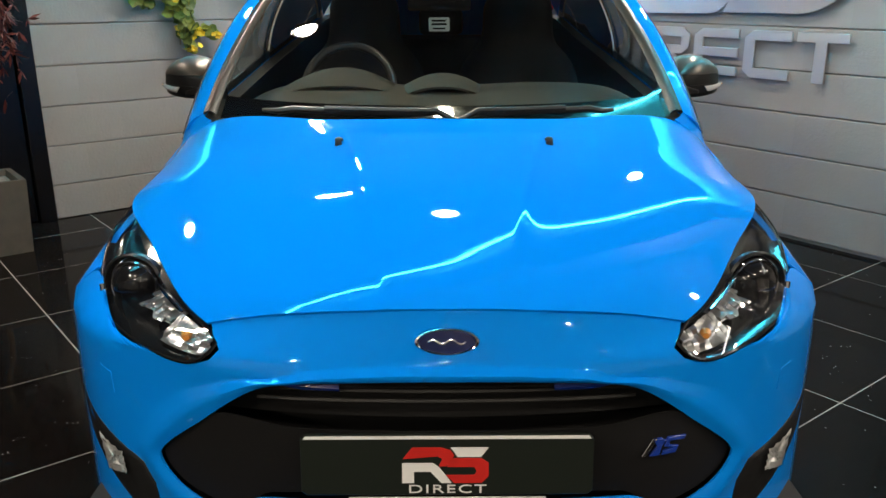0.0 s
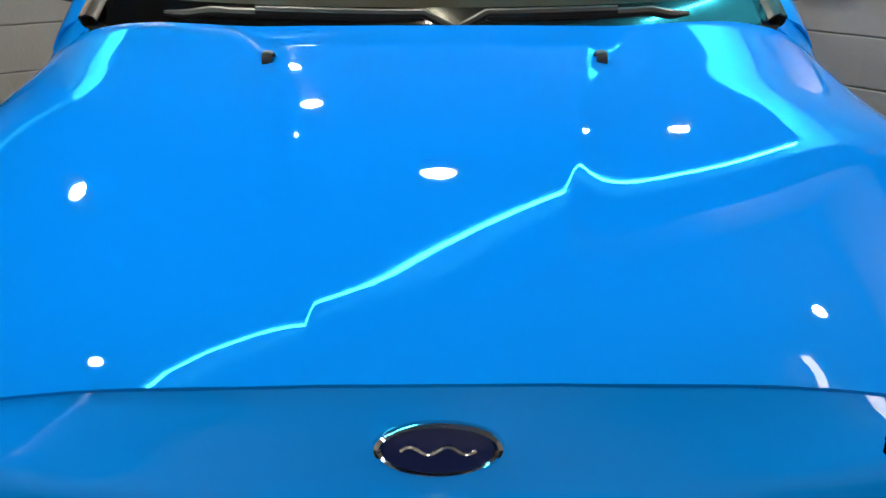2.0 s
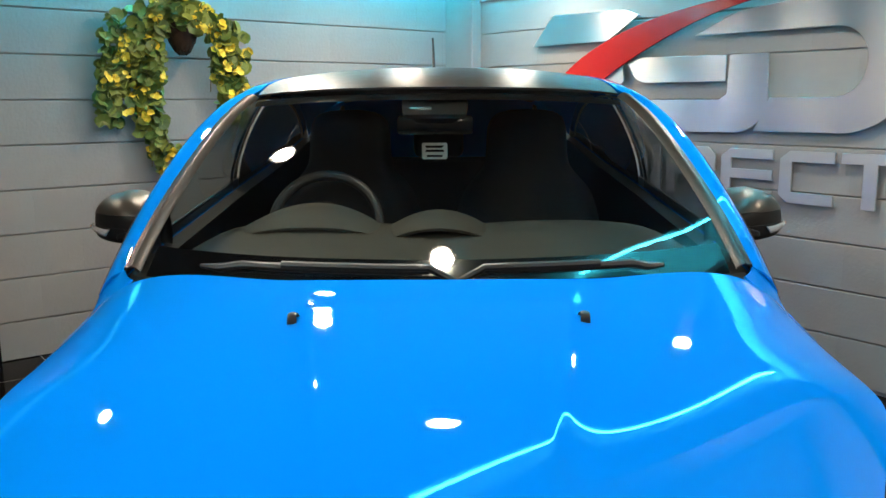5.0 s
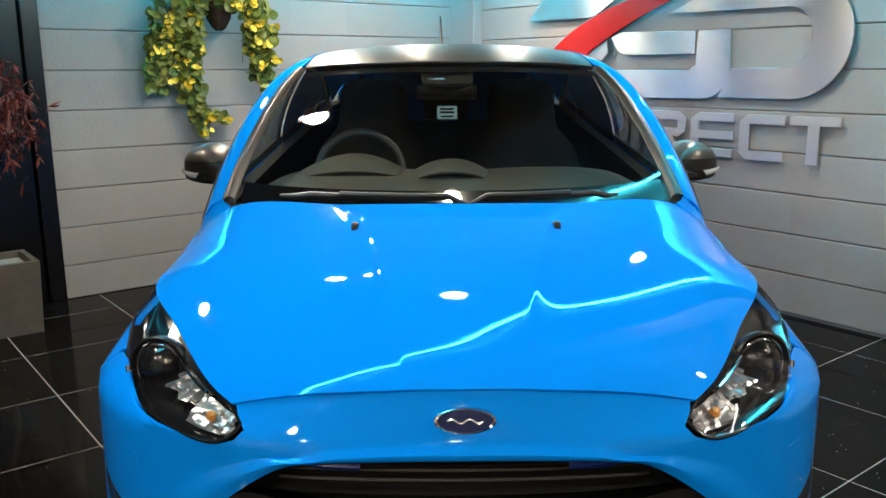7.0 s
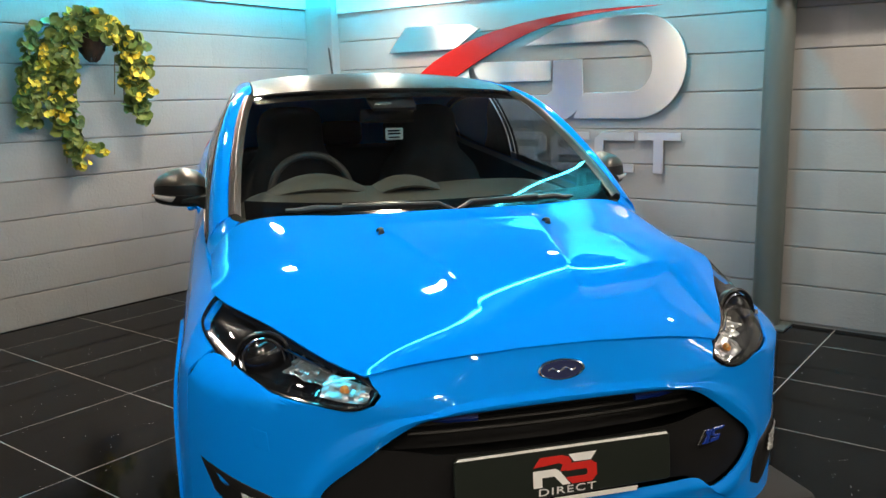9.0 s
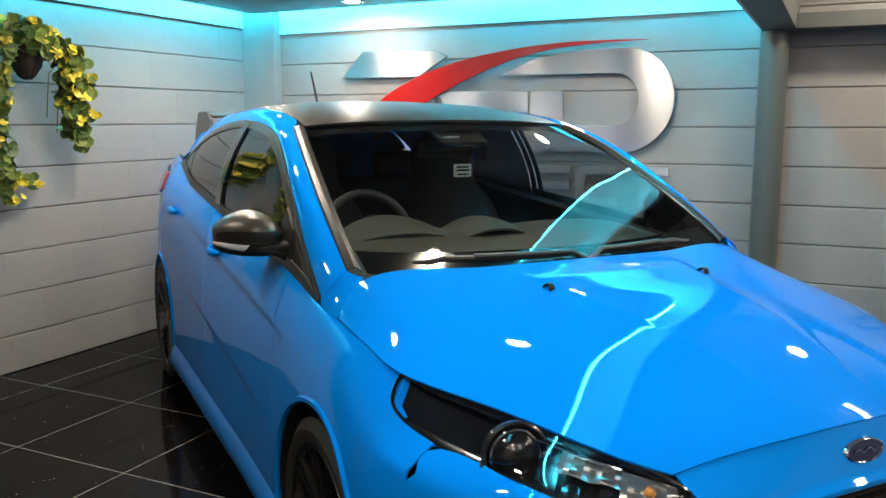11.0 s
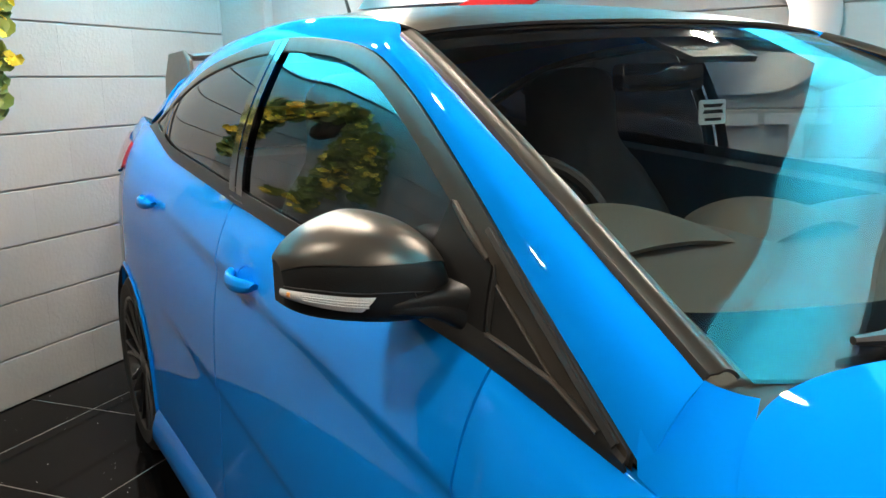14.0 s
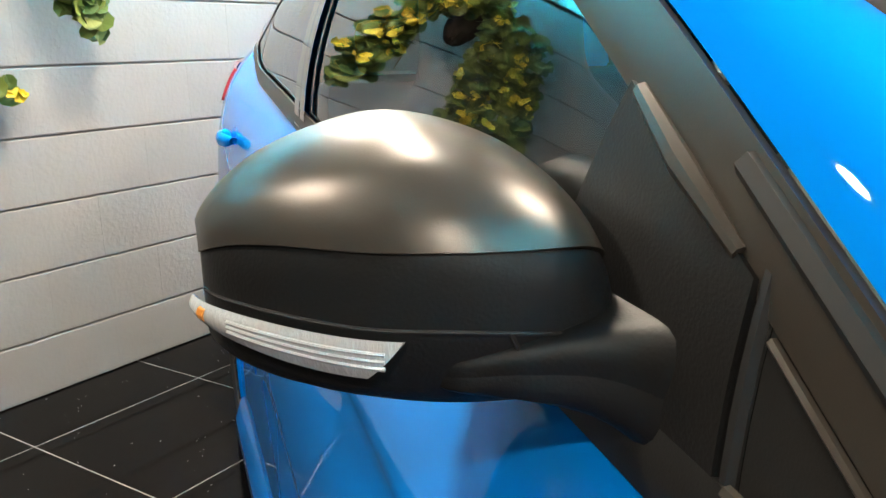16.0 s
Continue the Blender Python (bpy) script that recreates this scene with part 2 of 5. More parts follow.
def box(lo, hi, bev=0.0):
    bm = bmesh.new()
    bmesh.ops.create_cube(bm, size=1)
    for v in bm.verts:
        v.co = Vector([lo[i] + (v.co[i] + 0.5) * (hi[i] - lo[i]) for i in range(3)])
    if bev:
        bmesh.ops.bevel(bm, geom=bm.edges[:], offset=bev, segments=2, affect="EDGES", profile=0.5)
    bm.verts.index_update()
    V, F = np.array([v.co[:] for v in bm.verts]), [tuple(v.index for v in f.verts) for f in bm.faces]
    bm.free()
    return V, F


def slab(outline, depth, place, bev=0.0):
    """A plate from a 2D outline; place(a, b, c) gives the point, c across the thickness."""
    bm = bmesh.new()
    f = bm.faces.new([bm.verts.new((a, b, 0)) for a, b in outline])
    ex = bmesh.ops.extrude_face_region(bm, geom=[f])
    for v in ex["geom"]:
        if isinstance(v, bmesh.types.BMVert):
            v.co.z = depth
    bmesh.ops.recalc_face_normals(bm, faces=bm.faces[:])
    if bev:
        bmesh.ops.bevel(bm, geom=bm.edges[:], offset=bev, segments=1, affect="EDGES")
    bmesh.ops.triangulate(bm, faces=[g for g in bm.faces if len(g.verts) > 4])
    bm.verts.index_update()
    V = np.array([place(*v.co) for v in bm.verts])
    F = [tuple(v.index for v in g.verts) for g in bm.faces]
    bm.free()
    return V, F


def join(*parts):
    V, F, k = [], [], 0
    for v, f in parts:
        V.append(np.array(v, float))
        F += [tuple(i + k for i in g) for g in f]
        k += len(v)
    return np.concatenate(V), F


def rm(V):
    """Room plan (u along the plant wall, v along the sign wall) to world."""
    V = np.array(V, float)
    c, s = math.cos(ROOM), math.sin(ROOM)
    out = V.copy()
    out[..., 0] = c * V[..., 0] - s * V[..., 1]
    out[..., 1] = s * V[..., 0] + c * V[..., 1]
    return out


def rbox(lo, hi, bev=0.0):
    V, F = box(lo, hi, bev)
    return rm(V), F


def lin(x, xs, ys):
    return float(np.interp(x, xs, ys))


# ---- room: shell ----
def structure(name, VF, material, label, category, smooth=False):
    return tagged(mesh(name, *VF, material, smooth=smooth), label, category, kind="structure")


floor = structure("floor", rbox((-4.5, -4.6, -0.2), (3.7, 4.6, -0.0012)), GROUT, "polished black granite tile floor with pale grey joints", "floor")
wall_l = structure("wall_1", rbox((0.36, WALL_L + 0.012, 0), (3.7, WALL_L + 0.2, 2.6)), JOINT, "grey painted blockwork wall behind the hanging basket", "wall")
wall_r = structure("wall_2", rbox((WALL_R + 0.012, -4.6, 0), (WALL_R + 0.2, WALL_L + 0.012, 2.6)), JOINT, "grey painted blockwork wall carrying steel sign", "wall")
structure("wall_3", rbox((-4.5, -4.8, 0), (3.73, -4.6, 2.7)), WALLPAINT, "plain grey showroom wall behind the viewer", "wall")
structure("wall_4", rbox((-4.7, -4.8, 0), (-4.5, 4.7, 2.7)), WALLPAINT, "plain grey showroom side wall", "wall")
structure("wall_5", rbox((-4.5, WALL_L + 0.05, 0), (0.36, WALL_L + 0.25, 2.6)), BLACKDOOR, "black painted wall panel beside the glossy door", "wall")
structure("ceiling", rbox((-4.6, -4.7, 2.62), (3.7, 4.6, 2.72)), CEILWHITE, "off-white plastered ceiling above the display bay", "ceiling")
structure("column_1", rbox((3.45, 4.06, 0), (WALL_R + 0.01, WALL_L + 0.01, 2.5), 0.008), WALLPAINT, "grey painted square corner column", "column")
structure("trim_1", rbox((WALL_R - 0.018, 0.6, 2.075), (WALL_R + 0.01, 4.06, 2.60), 0.003), COVEWHITE, "white board lining the cyan lit cove", "cove")
structure("trim_2", rbox((0.36, WALL_L - 0.018, 2.125), (3.46, WALL_L + 0.01, 2.60), 0.003), COVEWHITE, "white board lining the cyan lit cove", "cove")
RAFT = (-1.4, 3.38, 0.86, 4.20)
structure("ceiling_raft", rbox((RAFT[0], RAFT[2], SOFFIT), (RAFT[1], RAFT[3], SOFFIT + 0.09), 0.004), SOFFITGREY, "dark grey dropped ceiling raft with downlights", "ceiling")
structure("beam_1", rbox((-4.5, 0.42, 1.935), (WALL_R + 0.01, 0.59, 2.62), 0.004), BEAMGREY, "grey boxed ceiling beam at front of bay", "beam")
structure("beam_2", rbox((WALL_R - 0.2, -4.6, 1.935), (WALL_R + 0.01, 0.42, 2.02), 0.004), BEAMGREY, "dark grey ledge beam along the wall", "beam")
structure("trim_3", rbox((-4.5, 0.592, 1.945), (WALL_R - 0.02, 0.612, 2.61), 0.003), COVEWHITE, "white board lining the beam beside the cyan strip", "cove")
pipe = thing("downpipe", rm([[WALL_R - 0.06, 0.49, 0]])[0], "dark grey round downpipe running up the wall", "pipe", kind="structure")
mesh("pipe", *tube(rm([(WALL_R - 0.09, 0.535, z) for z in (0, 0.7, 1.4, 1.934)]), 0.08, 24), PIPE, pipe)
mesh("flange", *rbox((WALL_R - 0.20, 0.40, 0.0), (WALL_R + 0.005, 0.67, 0.014), 0.004), PIPE, pipe)

# cyan light strips on the raft's edges
for lo, hi in (((RAFT[1] + 0.002, RAFT[2], SOFFIT + 0.05), (RAFT[1] + 0.012, RAFT[3], SOFFIT + 0.075)),
               ((RAFT[0], RAFT[3] + 0.002, SOFFIT + 0.05), (RAFT[1], RAFT[3] + 0.012, SOFFIT + 0.075)),
               ((RAFT[0], RAFT[2] - 0.014, SOFFIT + 0.05), (RAFT[1], RAFT[2] - 0.004, SOFFIT + 0.075))):
    tagged(mesh("led_strip", *rbox(lo, hi), LED, smooth=False), "glowing cyan light strip along the ceiling raft edge", "light strip", "cove light strips")


# downlights
def downlight(u, v, r=0.045, z=SOFFIT):
    c = rm([[u, v, z]])[0]
    t = thing("downlight", c, "small round recessed downlight glowing warm white", "downlight", "ceiling downlights")
    ring = [c + (math.cos(a) * r * 1.25, math.sin(a) * r * 1.25, -0.006) for a in np.linspace(0, 2 * math.pi, 24, endpoint=False)]
    mesh("bezel", *tube(ring, 0.008, 6, True), SILVER, t)
    disc = [c + (math.cos(a) * r, math.sin(a) * r, -0.008) for a in np.linspace(0, 2 * math.pi, 24, endpoint=False)]
    mesh("lamp", np.array(disc), [tuple(range(24))[::-1]], LAMPWARM, t, smooth=False)
    return t


for u, v in ((-1.02, 1.22), (0.98, 1.24), (2.72, 1.38), (-0.22, 2.85), (0.82, 2.32), (1.38, 2.8), (1.6, 3.38), (2.55, 3.62), (3.1, 3.15)):
    downlight(u, v, 0.055)
# unseen fill lamps, added on the outer ceiling to brighten walls and car front
for u, v in ((-3.2, 0.1), (-2.2, -0.5), (-3.4, -1.6), (-1.6, -1.8), (-0.2, -2.6), (1.3, -2.2), (2.8, -0.35), (2.6, -2.6), (-2.6, -3.4)):
    downlight(u, v, 0.076, 2.62)

batten = thing("ceiling_batten", rm([[2.0, -2.2, 2.62]])[0], "slim white ceiling batten light with glowing diffuser", "ceiling light")
mesh("housing", *rbox((1.95, -3.5, 2.575), (2.05, -0.9, 2.619), 0.004), COVEWHITE, batten, smooth=False)
mesh("diffuser", *rbox((1.96, -3.48, 2.545), (2.04, -0.92, 2.574), 0.008), BATTENGLOW, batten)

# ---- room: sign ----
def on_wall(off):
    return lambda a, b, c: rm([WALL_R - off - c, a, b])


sign = thing("wall_sign", rm([[WALL_R, 2.3, 0.9]])[0], "large brushed steel dealer sign with red swoosh on the wall", "sign")


def sign_plate(name, pts, material, off=0.03, label=""):
    mesh(name, *slab(pts, 0.012, on_wall(off), 0.0015), material, sign, label, smooth=False)


def arc(cx, cz, rx, rz, a0, a1, n=14):
    return [(cx + rx * math.cos(radians(a)), cz + rz * math.sin(radians(a))) for a in np.linspace(a0, a1, n)]


sign_plate("wing_plate", [(3.49, 1.735), (3.31, 1.92), (2.73, 1.905), (2.63, 1.87), (2.86, 1.735)], STEEL)
upper = sp([(3.75, 1.05, 0), (3.42, 1.36, 0), (3.18, 1.56, 0), (3.0, 1.67, 0), (2.71, 1.785, 0), (2.4, 1.86, 0), (2.03, 1.91, 0), (1.68, 1.93, 0), (1.25, 1.925, 0)], 40)
lower = sp([(1.25, 1.92, 0), (1.58, 1.912, 0), (1.92, 1.88, 0), (2.21, 1.81, 0), (2.52, 1.69, 0), (2.82, 1.54, 0), (3.05, 1.38, 0), (3.35, 1.08, 0)], 40)
sign_plate("swoosh", [tuple(p[:2]) for p in upper] + [tuple(p[:2]) for p in lower[1:]], REDGLOSS, 0.045, "glossy red swoosh")
bow = [(2.25, 1.728), (1.99, 1.835), (1.64, 1.875)] + \
      arc(1.40, 1.57, -0.305, 0.31, 90, 0, 14) + arc(1.42, 1.56, -0.325, -0.33, 0, 90, 14) + [(1.87, 1.23), (1.79, 1.40)] + \
      arc(1.46, 1.565, -0.145, -0.165, 90, 0, 10) + arc(1.46, 1.565, -0.145, 0.16, 0, 90, 10)
sign_plate("bow_plate", bow, STEEL)
sign_plate("upper_plate", [(2.70, 1.60), (2.62, 1.63), (2.045, 1.62), (2.045, 1.485)] + arc(2.55, 1.59, 0.13, -0.105, 90, 10, 8), STEEL)
sign_plate("hook_plate", [(2.025, 1.62), (1.81, 1.62), (1.80, 1.40)] + arc(1.98, 1.40, -0.18, -0.18, 10, 90, 8) + [(2.55, 1.215), (2.83, 1.39), (2.08, 1.39), (2.035, 1.42)], STEEL)
sign_plate("leg_plate", [(2.98, 1.43), (2.74, 1.60), (2.72, 1.50), (2.84, 1.40), (2.92, 1.22), (3.16, 1.22)], STEEL)
BAR = 0.055
LETTERS = {
    "letter_d": ((2.80, 1.14), (2.58, 1.14), (2.53, 1.08), (2.53, 0.95), (2.59, 0.88), (2.80, 0.88)),
    "letter_i": ((2.50, 1.14), (2.435, 1.14), (2.435, 0.88), (2.50, 0.88)),
    "letter_e": ((1.99, 1.14), (1.75, 1.14), (1.75, 1.09), (1.985, 1.09), (1.985, 1.035), (1.75, 1.035), (1.75, 0.985), (1.985, 0.985), (1.985, 0.93), (1.75, 0.93), (1.75, 0.88), (2.0, 0.88), (2.045, 0.92), (2.045, 1.10)),
    "letter_c": ((1.66, 1.14), (1.43, 1.14), (1.43, 1.085), (1.645, 1.085), (1.645, 0.935), (1.43, 0.935), (1.43, 0.88), (1.66, 0.88), (1.71, 0.92), (1.71, 1.10)),
    "letter_t": ((1.40, 1.14), (1.115, 1.14), (1.115, 1.09), (1.23, 1.09), (1.23, 0.88), (1.295, 0.88), (1.295, 1.09), (1.40, 1.09)),
}
for name, pts in LETTERS.items():
    sign_plate(name, pts, LETTERSTEEL)
mesh("letter_r", *join(*[slab(p, 0.012, on_wall(0.03), 0.001) for p in (
    [(2.395, 1.14), (2.335, 1.14), (2.335, 0.88), (2.395, 0.88)], [(2.335, 1.14), (2.13, 1.14), (2.08, 1.10), (2.08, 1.085), (2.335, 1.085)],
    [(2.14, 1.085), (2.08, 1.085), (2.08, 1.02), (2.13, 0.985), (2.14, 1.035)], [(2.335, 1.035), (2.14, 1.035), (2.13, 0.985), (2.335, 0.985)],
    [(2.26, 0.985), (2.18, 0.985), (2.08, 0.88), (2.16, 0.88)])]), LETTERSTEEL, sign, smooth=False)

# ---- car ----
car = thing("car", (0, 2.3, 0), "glossy bright blue hatchback with satin black roof and mirrors", "car")


def front_y(x, z):
    return 0.085 + 0.11 * x * x + 0.22 * x**4 + 0.55 * x**6 + 4.7 * max(0, z - 0.72) * x * x + 1.5 * max(0, z - 0.76) ** 2 + 0.235 * min(0.115, max(0, z - 0.695)) * max(0, 1 - (x / 0.45) ** 2) - 0.12 * min(0.1, max(0, 0.795 - z)) * max(0, 1 - (x / 0.6) ** 2)


def eased(xs, ys, reach=14):
    """A table joined by straight lines, with its corners rounded off."""
    grid = np.linspace(0.0, 4.7, 471)
    rough = np.pad(np.interp(grid, xs, ys), reach, mode="reflect", reflect_type="odd")
    kernel = np.hanning(2 * reach + 3)[1:-1]
    smooth = np.convolve(rough, kernel / kernel.sum(), "valid")
    return lambda y: float(np.interp(y, grid, smooth))


belt = eased((0.0, 0.7, 0.9, 1.09, 1.2, 1.475, 2.5, 3.3, 3.8, 4.3), (0.80, 0.862, 0.885, 0.905, 0.924, 0.975, 1.056, 1.12, 1.2, 1.22))


half_width = eased((0.6, 1.0, 1.4, 1.8, 3.2, 3.75, 4.1, 4.4, 4.63), (0.905, 0.898, 0.882, 0.874, 0.868, 0.872, 0.83, 0.76, 0.67))
half_belt = eased((0.6, 1.2, 1.5, 2.5, 3.3, 3.8, 4.3, 4.63), (0.775, 0.785, 0.787, 0.785, 0.765, 0.72, 0.66, 0.6))


def flank(y, z):
    w = half_width(y)
    t = half_belt(y)
    d = max(0, belt(y) - z)
    x = t + (w - t) * (1 - math.exp(-d / 0.12))
    dc = 0.842 + (y - 1.72) * 0.093 - z
    if dc > 0:
        x -= 0.014 * (1 - math.exp(-dc / 0.012)) * math.exp(-dc / 0.15) * lin(y, (1.27, 1.5, 2.6, 3.3), (0, 1, 0.8, 0))
    dl = 0.60 + (y - 2.37) * 0.10 - z
    if dl > 0:
        x -= 0.012 * (1 - math.exp(-dl / 0.02)) * math.exp(-dl / 0.18) * lin(y, (1.5, 1.9, 2.9, 3.25), (0, 1, 1, 0))
    return x - 0.5 * max(0, 0.35 - z) ** 2


def nose_x(y, z):
    lo, hi = 0.0, 1.2
    for _ in range(24):
        m = (lo + hi) / 2
        lo, hi = (m, hi) if front_y(m, z) < y else (lo, m)
    return lo


def hull(y, z):
    """Half the body's width at a station and height."""
    a, b = flank(y, z), nose_x(y, z)
    h = max(0, min(1, 0.5 + 0.5 * (b - a) / 0.06))
    return b + (a - b) * h - 0.06 * h * (1 - h)


def on_front(x, z, out=0.0):
    y = front_y(x, z)
    return np.array((min(x, hull(y, z)), y - out, z))


HOOD = [[(0, .112, .8145), (.2, .122, .8085), (.33, .140, .795), (.45, .160, .771)],
        [(0, .22, .861), (.2, .22, .854), (.36, .225, .833), (.525, .25, .791)],
        [(0, .45, .927), (.25, .45, .919), (.46, .455, .885), (.635, .445, .828)],
        [(0, .70, .965), (.28, .70, .959), (.55, .70, .930), (.768, .70, .862)],
        [(0, .90, .989), (.3, .90, .985), (.60, .91, .962), (.776, .90, .885)],
        [(0, 1.06, 1.014), (.32, 1.08, 1.010), (.655, 1.145, 1.000), (.775, 1.09, .906)]]


def mirrored(r):
    """A row from the middle outwards, made whole across the car."""
    return [(-x, y, z) for x, y, z in r[:0:-1]] + list(r)


def hood():
    A = np.array([sp(mirrored(r), 201) for r in HOOD])
    A = np.array([sp(A[:, i], 60) for i in range(201)]).transpose(1, 0, 2)
    xc = np.interp(A[..., 1], (0.05, 0.35, 0.85, 1.1), (0.10, 0.15, 0.25, 0.30))
    k = np.exp(-np.maximum(np.abs(A[..., 0]) - xc, 0) / 0.028)
    A[..., 2] += 0.0105 * k * np.clip((A[..., 1] - 0.05) / 0.45, 0.0, 1) * np.clip((1.06 - A[..., 1]) / 0.15, 0, 1)
    return quads(A)


mesh("hood", *hood(), PAINT, car, thick=0.006)
wheels = (1.0, 3.76)
ARCH = 0.375


def low_edge(y):
    z = 0.20
    for c in wheels:
        if abs(y - c) < ARCH:
            z = max(z, 0.335 + math.sqrt(ARCH**2 - (y - c) ** 2))
    return z


def flank_panel(name, y0, y1, side, top=None, gap=0.0026, n=34, nz=64):
    ys = np.linspace(y0 + gap, y1 - gap, n)
    for c in wheels:
        for e in (c - ARCH, c + ARCH):
            if y0 < e < y1:
                ys = np.sort(np.r_[ys, e - 0.001, e + 0.001, e - 0.008, e + 0.008, e - 0.02, e + 0.02])
    rows = []
    for y in ys:
        zt = (top(y) if top else belt(y)) - 0.002
        zl = low_edge(y)
        rows.append([(hull(y, zt) - 0.014, y, zt - 0.002)] + [(hull(y, z), y, z) for z in zt + (zl - zt) * np.linspace(0, 1, nz)])
    return mesh(name, *quads(rows), PAINT, car, side=side, thick=0.006)


for side in (1, -1):
    flank_panel("fender", 0.50, 1.46, side, lambda y: lin(y, (0.5, 0.60, 0.66, 0.70, 0.9, 1.09, 1.2, 1.46), (0.768, 0.784, 0.805, 0.858, 0.881, 0.901, 0.920, 0.971)), n=44)
    flank_panel("front_door", 1.46, 2.56, side)
    flank_panel("rear_door", 2.56, 3.40, side)
    flank_panel("quarter_panel", 3.40, 4.60, side)

GRILLE = sp([(0, .695, 0), (.172, .692, 0), (.318, .681, 0), (.374, .66, 0), (.46, .597, 0), (.562, .505, 0), (.538, .454, 0), (.47, .412, 0), (.41, .402, 0), (.375, .432, 0), (.34, .440, 0), (0, .442, 0)], 96)[:, :2]
OUTER = sp([(0, .8125, 0), (.2, .8065, 0), (.33, .793, 0), (.445, .767, 0), (.42, .735, 0), (.467, .708, 0), (.572, .718, 0), (.663, .731, 0), (.775, .765, 0), (.858, .70, 0), (.86, .60, 0), (.86, .45, 0), (.86, .30, 0), (.85, .18, 0), (.6, .14, 0), (0, .13, 0)], 96)[:, :2]
rows = []
for k in np.r_[0, 0.03, 0.06, 0.09, 0.13, 0.18, 0.22, np.linspace(0.3, 1, 9)]:
    rows.append([on_front(*(g + (o - g) * k), 0.012 * max(0, 1 - abs(k - 0.08) / 0.12)) for g, o in zip(GRILLE, OUTER)])
for side in (1, -1):
    mesh("front_bumper", *quads(rows), PAINT, car, side=side, thick=0.006)

# greenhouse curves of one side
SCREEN_EDGE = [(.68, 1.18, 1.014), (.667, 1.38, 1.125), (.643, 1.6, 1.235), (.612, 1.82, 1.335), (.575, 2.015, 1.403)]
DITCH = [(.575, 2.015, 1.403), (.568, 2.2, 1.447), (.56, 2.6, 1.478), (.555, 3.0, 1.474), (.55, 3.4, 1.450), (.54, 3.88, 1.385)]
RAIL = [(.782, 1.20, .930), (.768, 1.4, 1.074), (.741, 1.6, 1.201), (.707, 1.8, 1.304), (.674, 2.0, 1.374), (.647, 2.25, 1.410), (.635, 2.55, 1.430),
        (.635, 2.9, 1.420), (.65, 3.25, 1.378), (.672, 3.55, 1.300), (.695, 3.80, 1.212), (.70, 3.92, 1.19)]
rail = sp(RAIL, 90)


def rail_at(y):
    return np.array([np.interp(y, rail[:, 1], rail[:, 0]), y, np.interp(y, rail[:, 1], rail[:, 2])])


def pane_pt(y, s, out=0.0):
    """A point on the side glass: s runs from the belt to the roof rail."""
    z0, top = belt(y), rail_at(y)
    x0 = flank(y, z0)
    return np.array((x0 + (top[0] - x0) * max(0, s) ** 1.8 + out, y, z0 + (top[2] - z0) * s))


SCREEN = [[(0, 1.07, 0.985), (.35, 1.10, .990), (.58, 1.148, 1.002), (.68, 1.18, 1.012)],
          [(0, 1.325, 1.130), (.35, 1.347, 1.128), (.57, 1.372, 1.121), (.664, 1.387, 1.124)],
          [(0, 1.625, 1.286), (.33, 1.642, 1.280), (.53, 1.652, 1.262), (.632, 1.657, 1.258)],
          [(0, 1.935, 1.424), (.3, 1.953, 1.420), (.48, 1.983, 1.410), (.572, 2.012, 1.401)]]


def both(rows, nu, nv):
    A = np.array([sp(mirrored(r), 2 * nu - 1) for r in rows])
    return quads(np.array([sp(A[:, i], nv) for i in range(2 * nu - 1)]).transpose(1, 0, 2))


mesh("windscreen", *both(SCREEN, 20, 26), GLASS, car, "clear windscreen glass")
ROOF = [[(0, 1.937, 1.430), (.3, 1.955, 1.426), (.48, 1.992, 1.417), (.570, 2.02, 1.408)],
        [(0, 2.25, 1.487), (.3, 2.25, 1.479), (.46, 2.25, 1.466), (.565, 2.25, 1.452)],
        [(0, 2.65, 1.516), (.3, 2.65, 1.508), (.46, 2.65, 1.494), (.558, 2.65, 1.478)],
        [(0, 3.1, 1.512), (.3, 3.1, 1.504), (.46, 3.1, 1.489), (.552, 3.1, 1.470)],
        [(0, 3.5, 1.488), (.3, 3.5, 1.480), (.46, 3.5, 1.464), (.546, 3.5, 1.440)],
        [(0, 3.9, 1.440), (.3, 3.9, 1.432), (.46, 3.9, 1.414), (.54, 3.88, 1.388)]]
mesh("roof", *both(ROOF, 16, 40), SATIN_SHADED, car, "satin black wrapped roof", thick=0.006)
edge = sp(SCREEN_EDGE, 40)
ditch = sp(DITCH, 50)
inner = np.concatenate([edge, ditch[1:]])
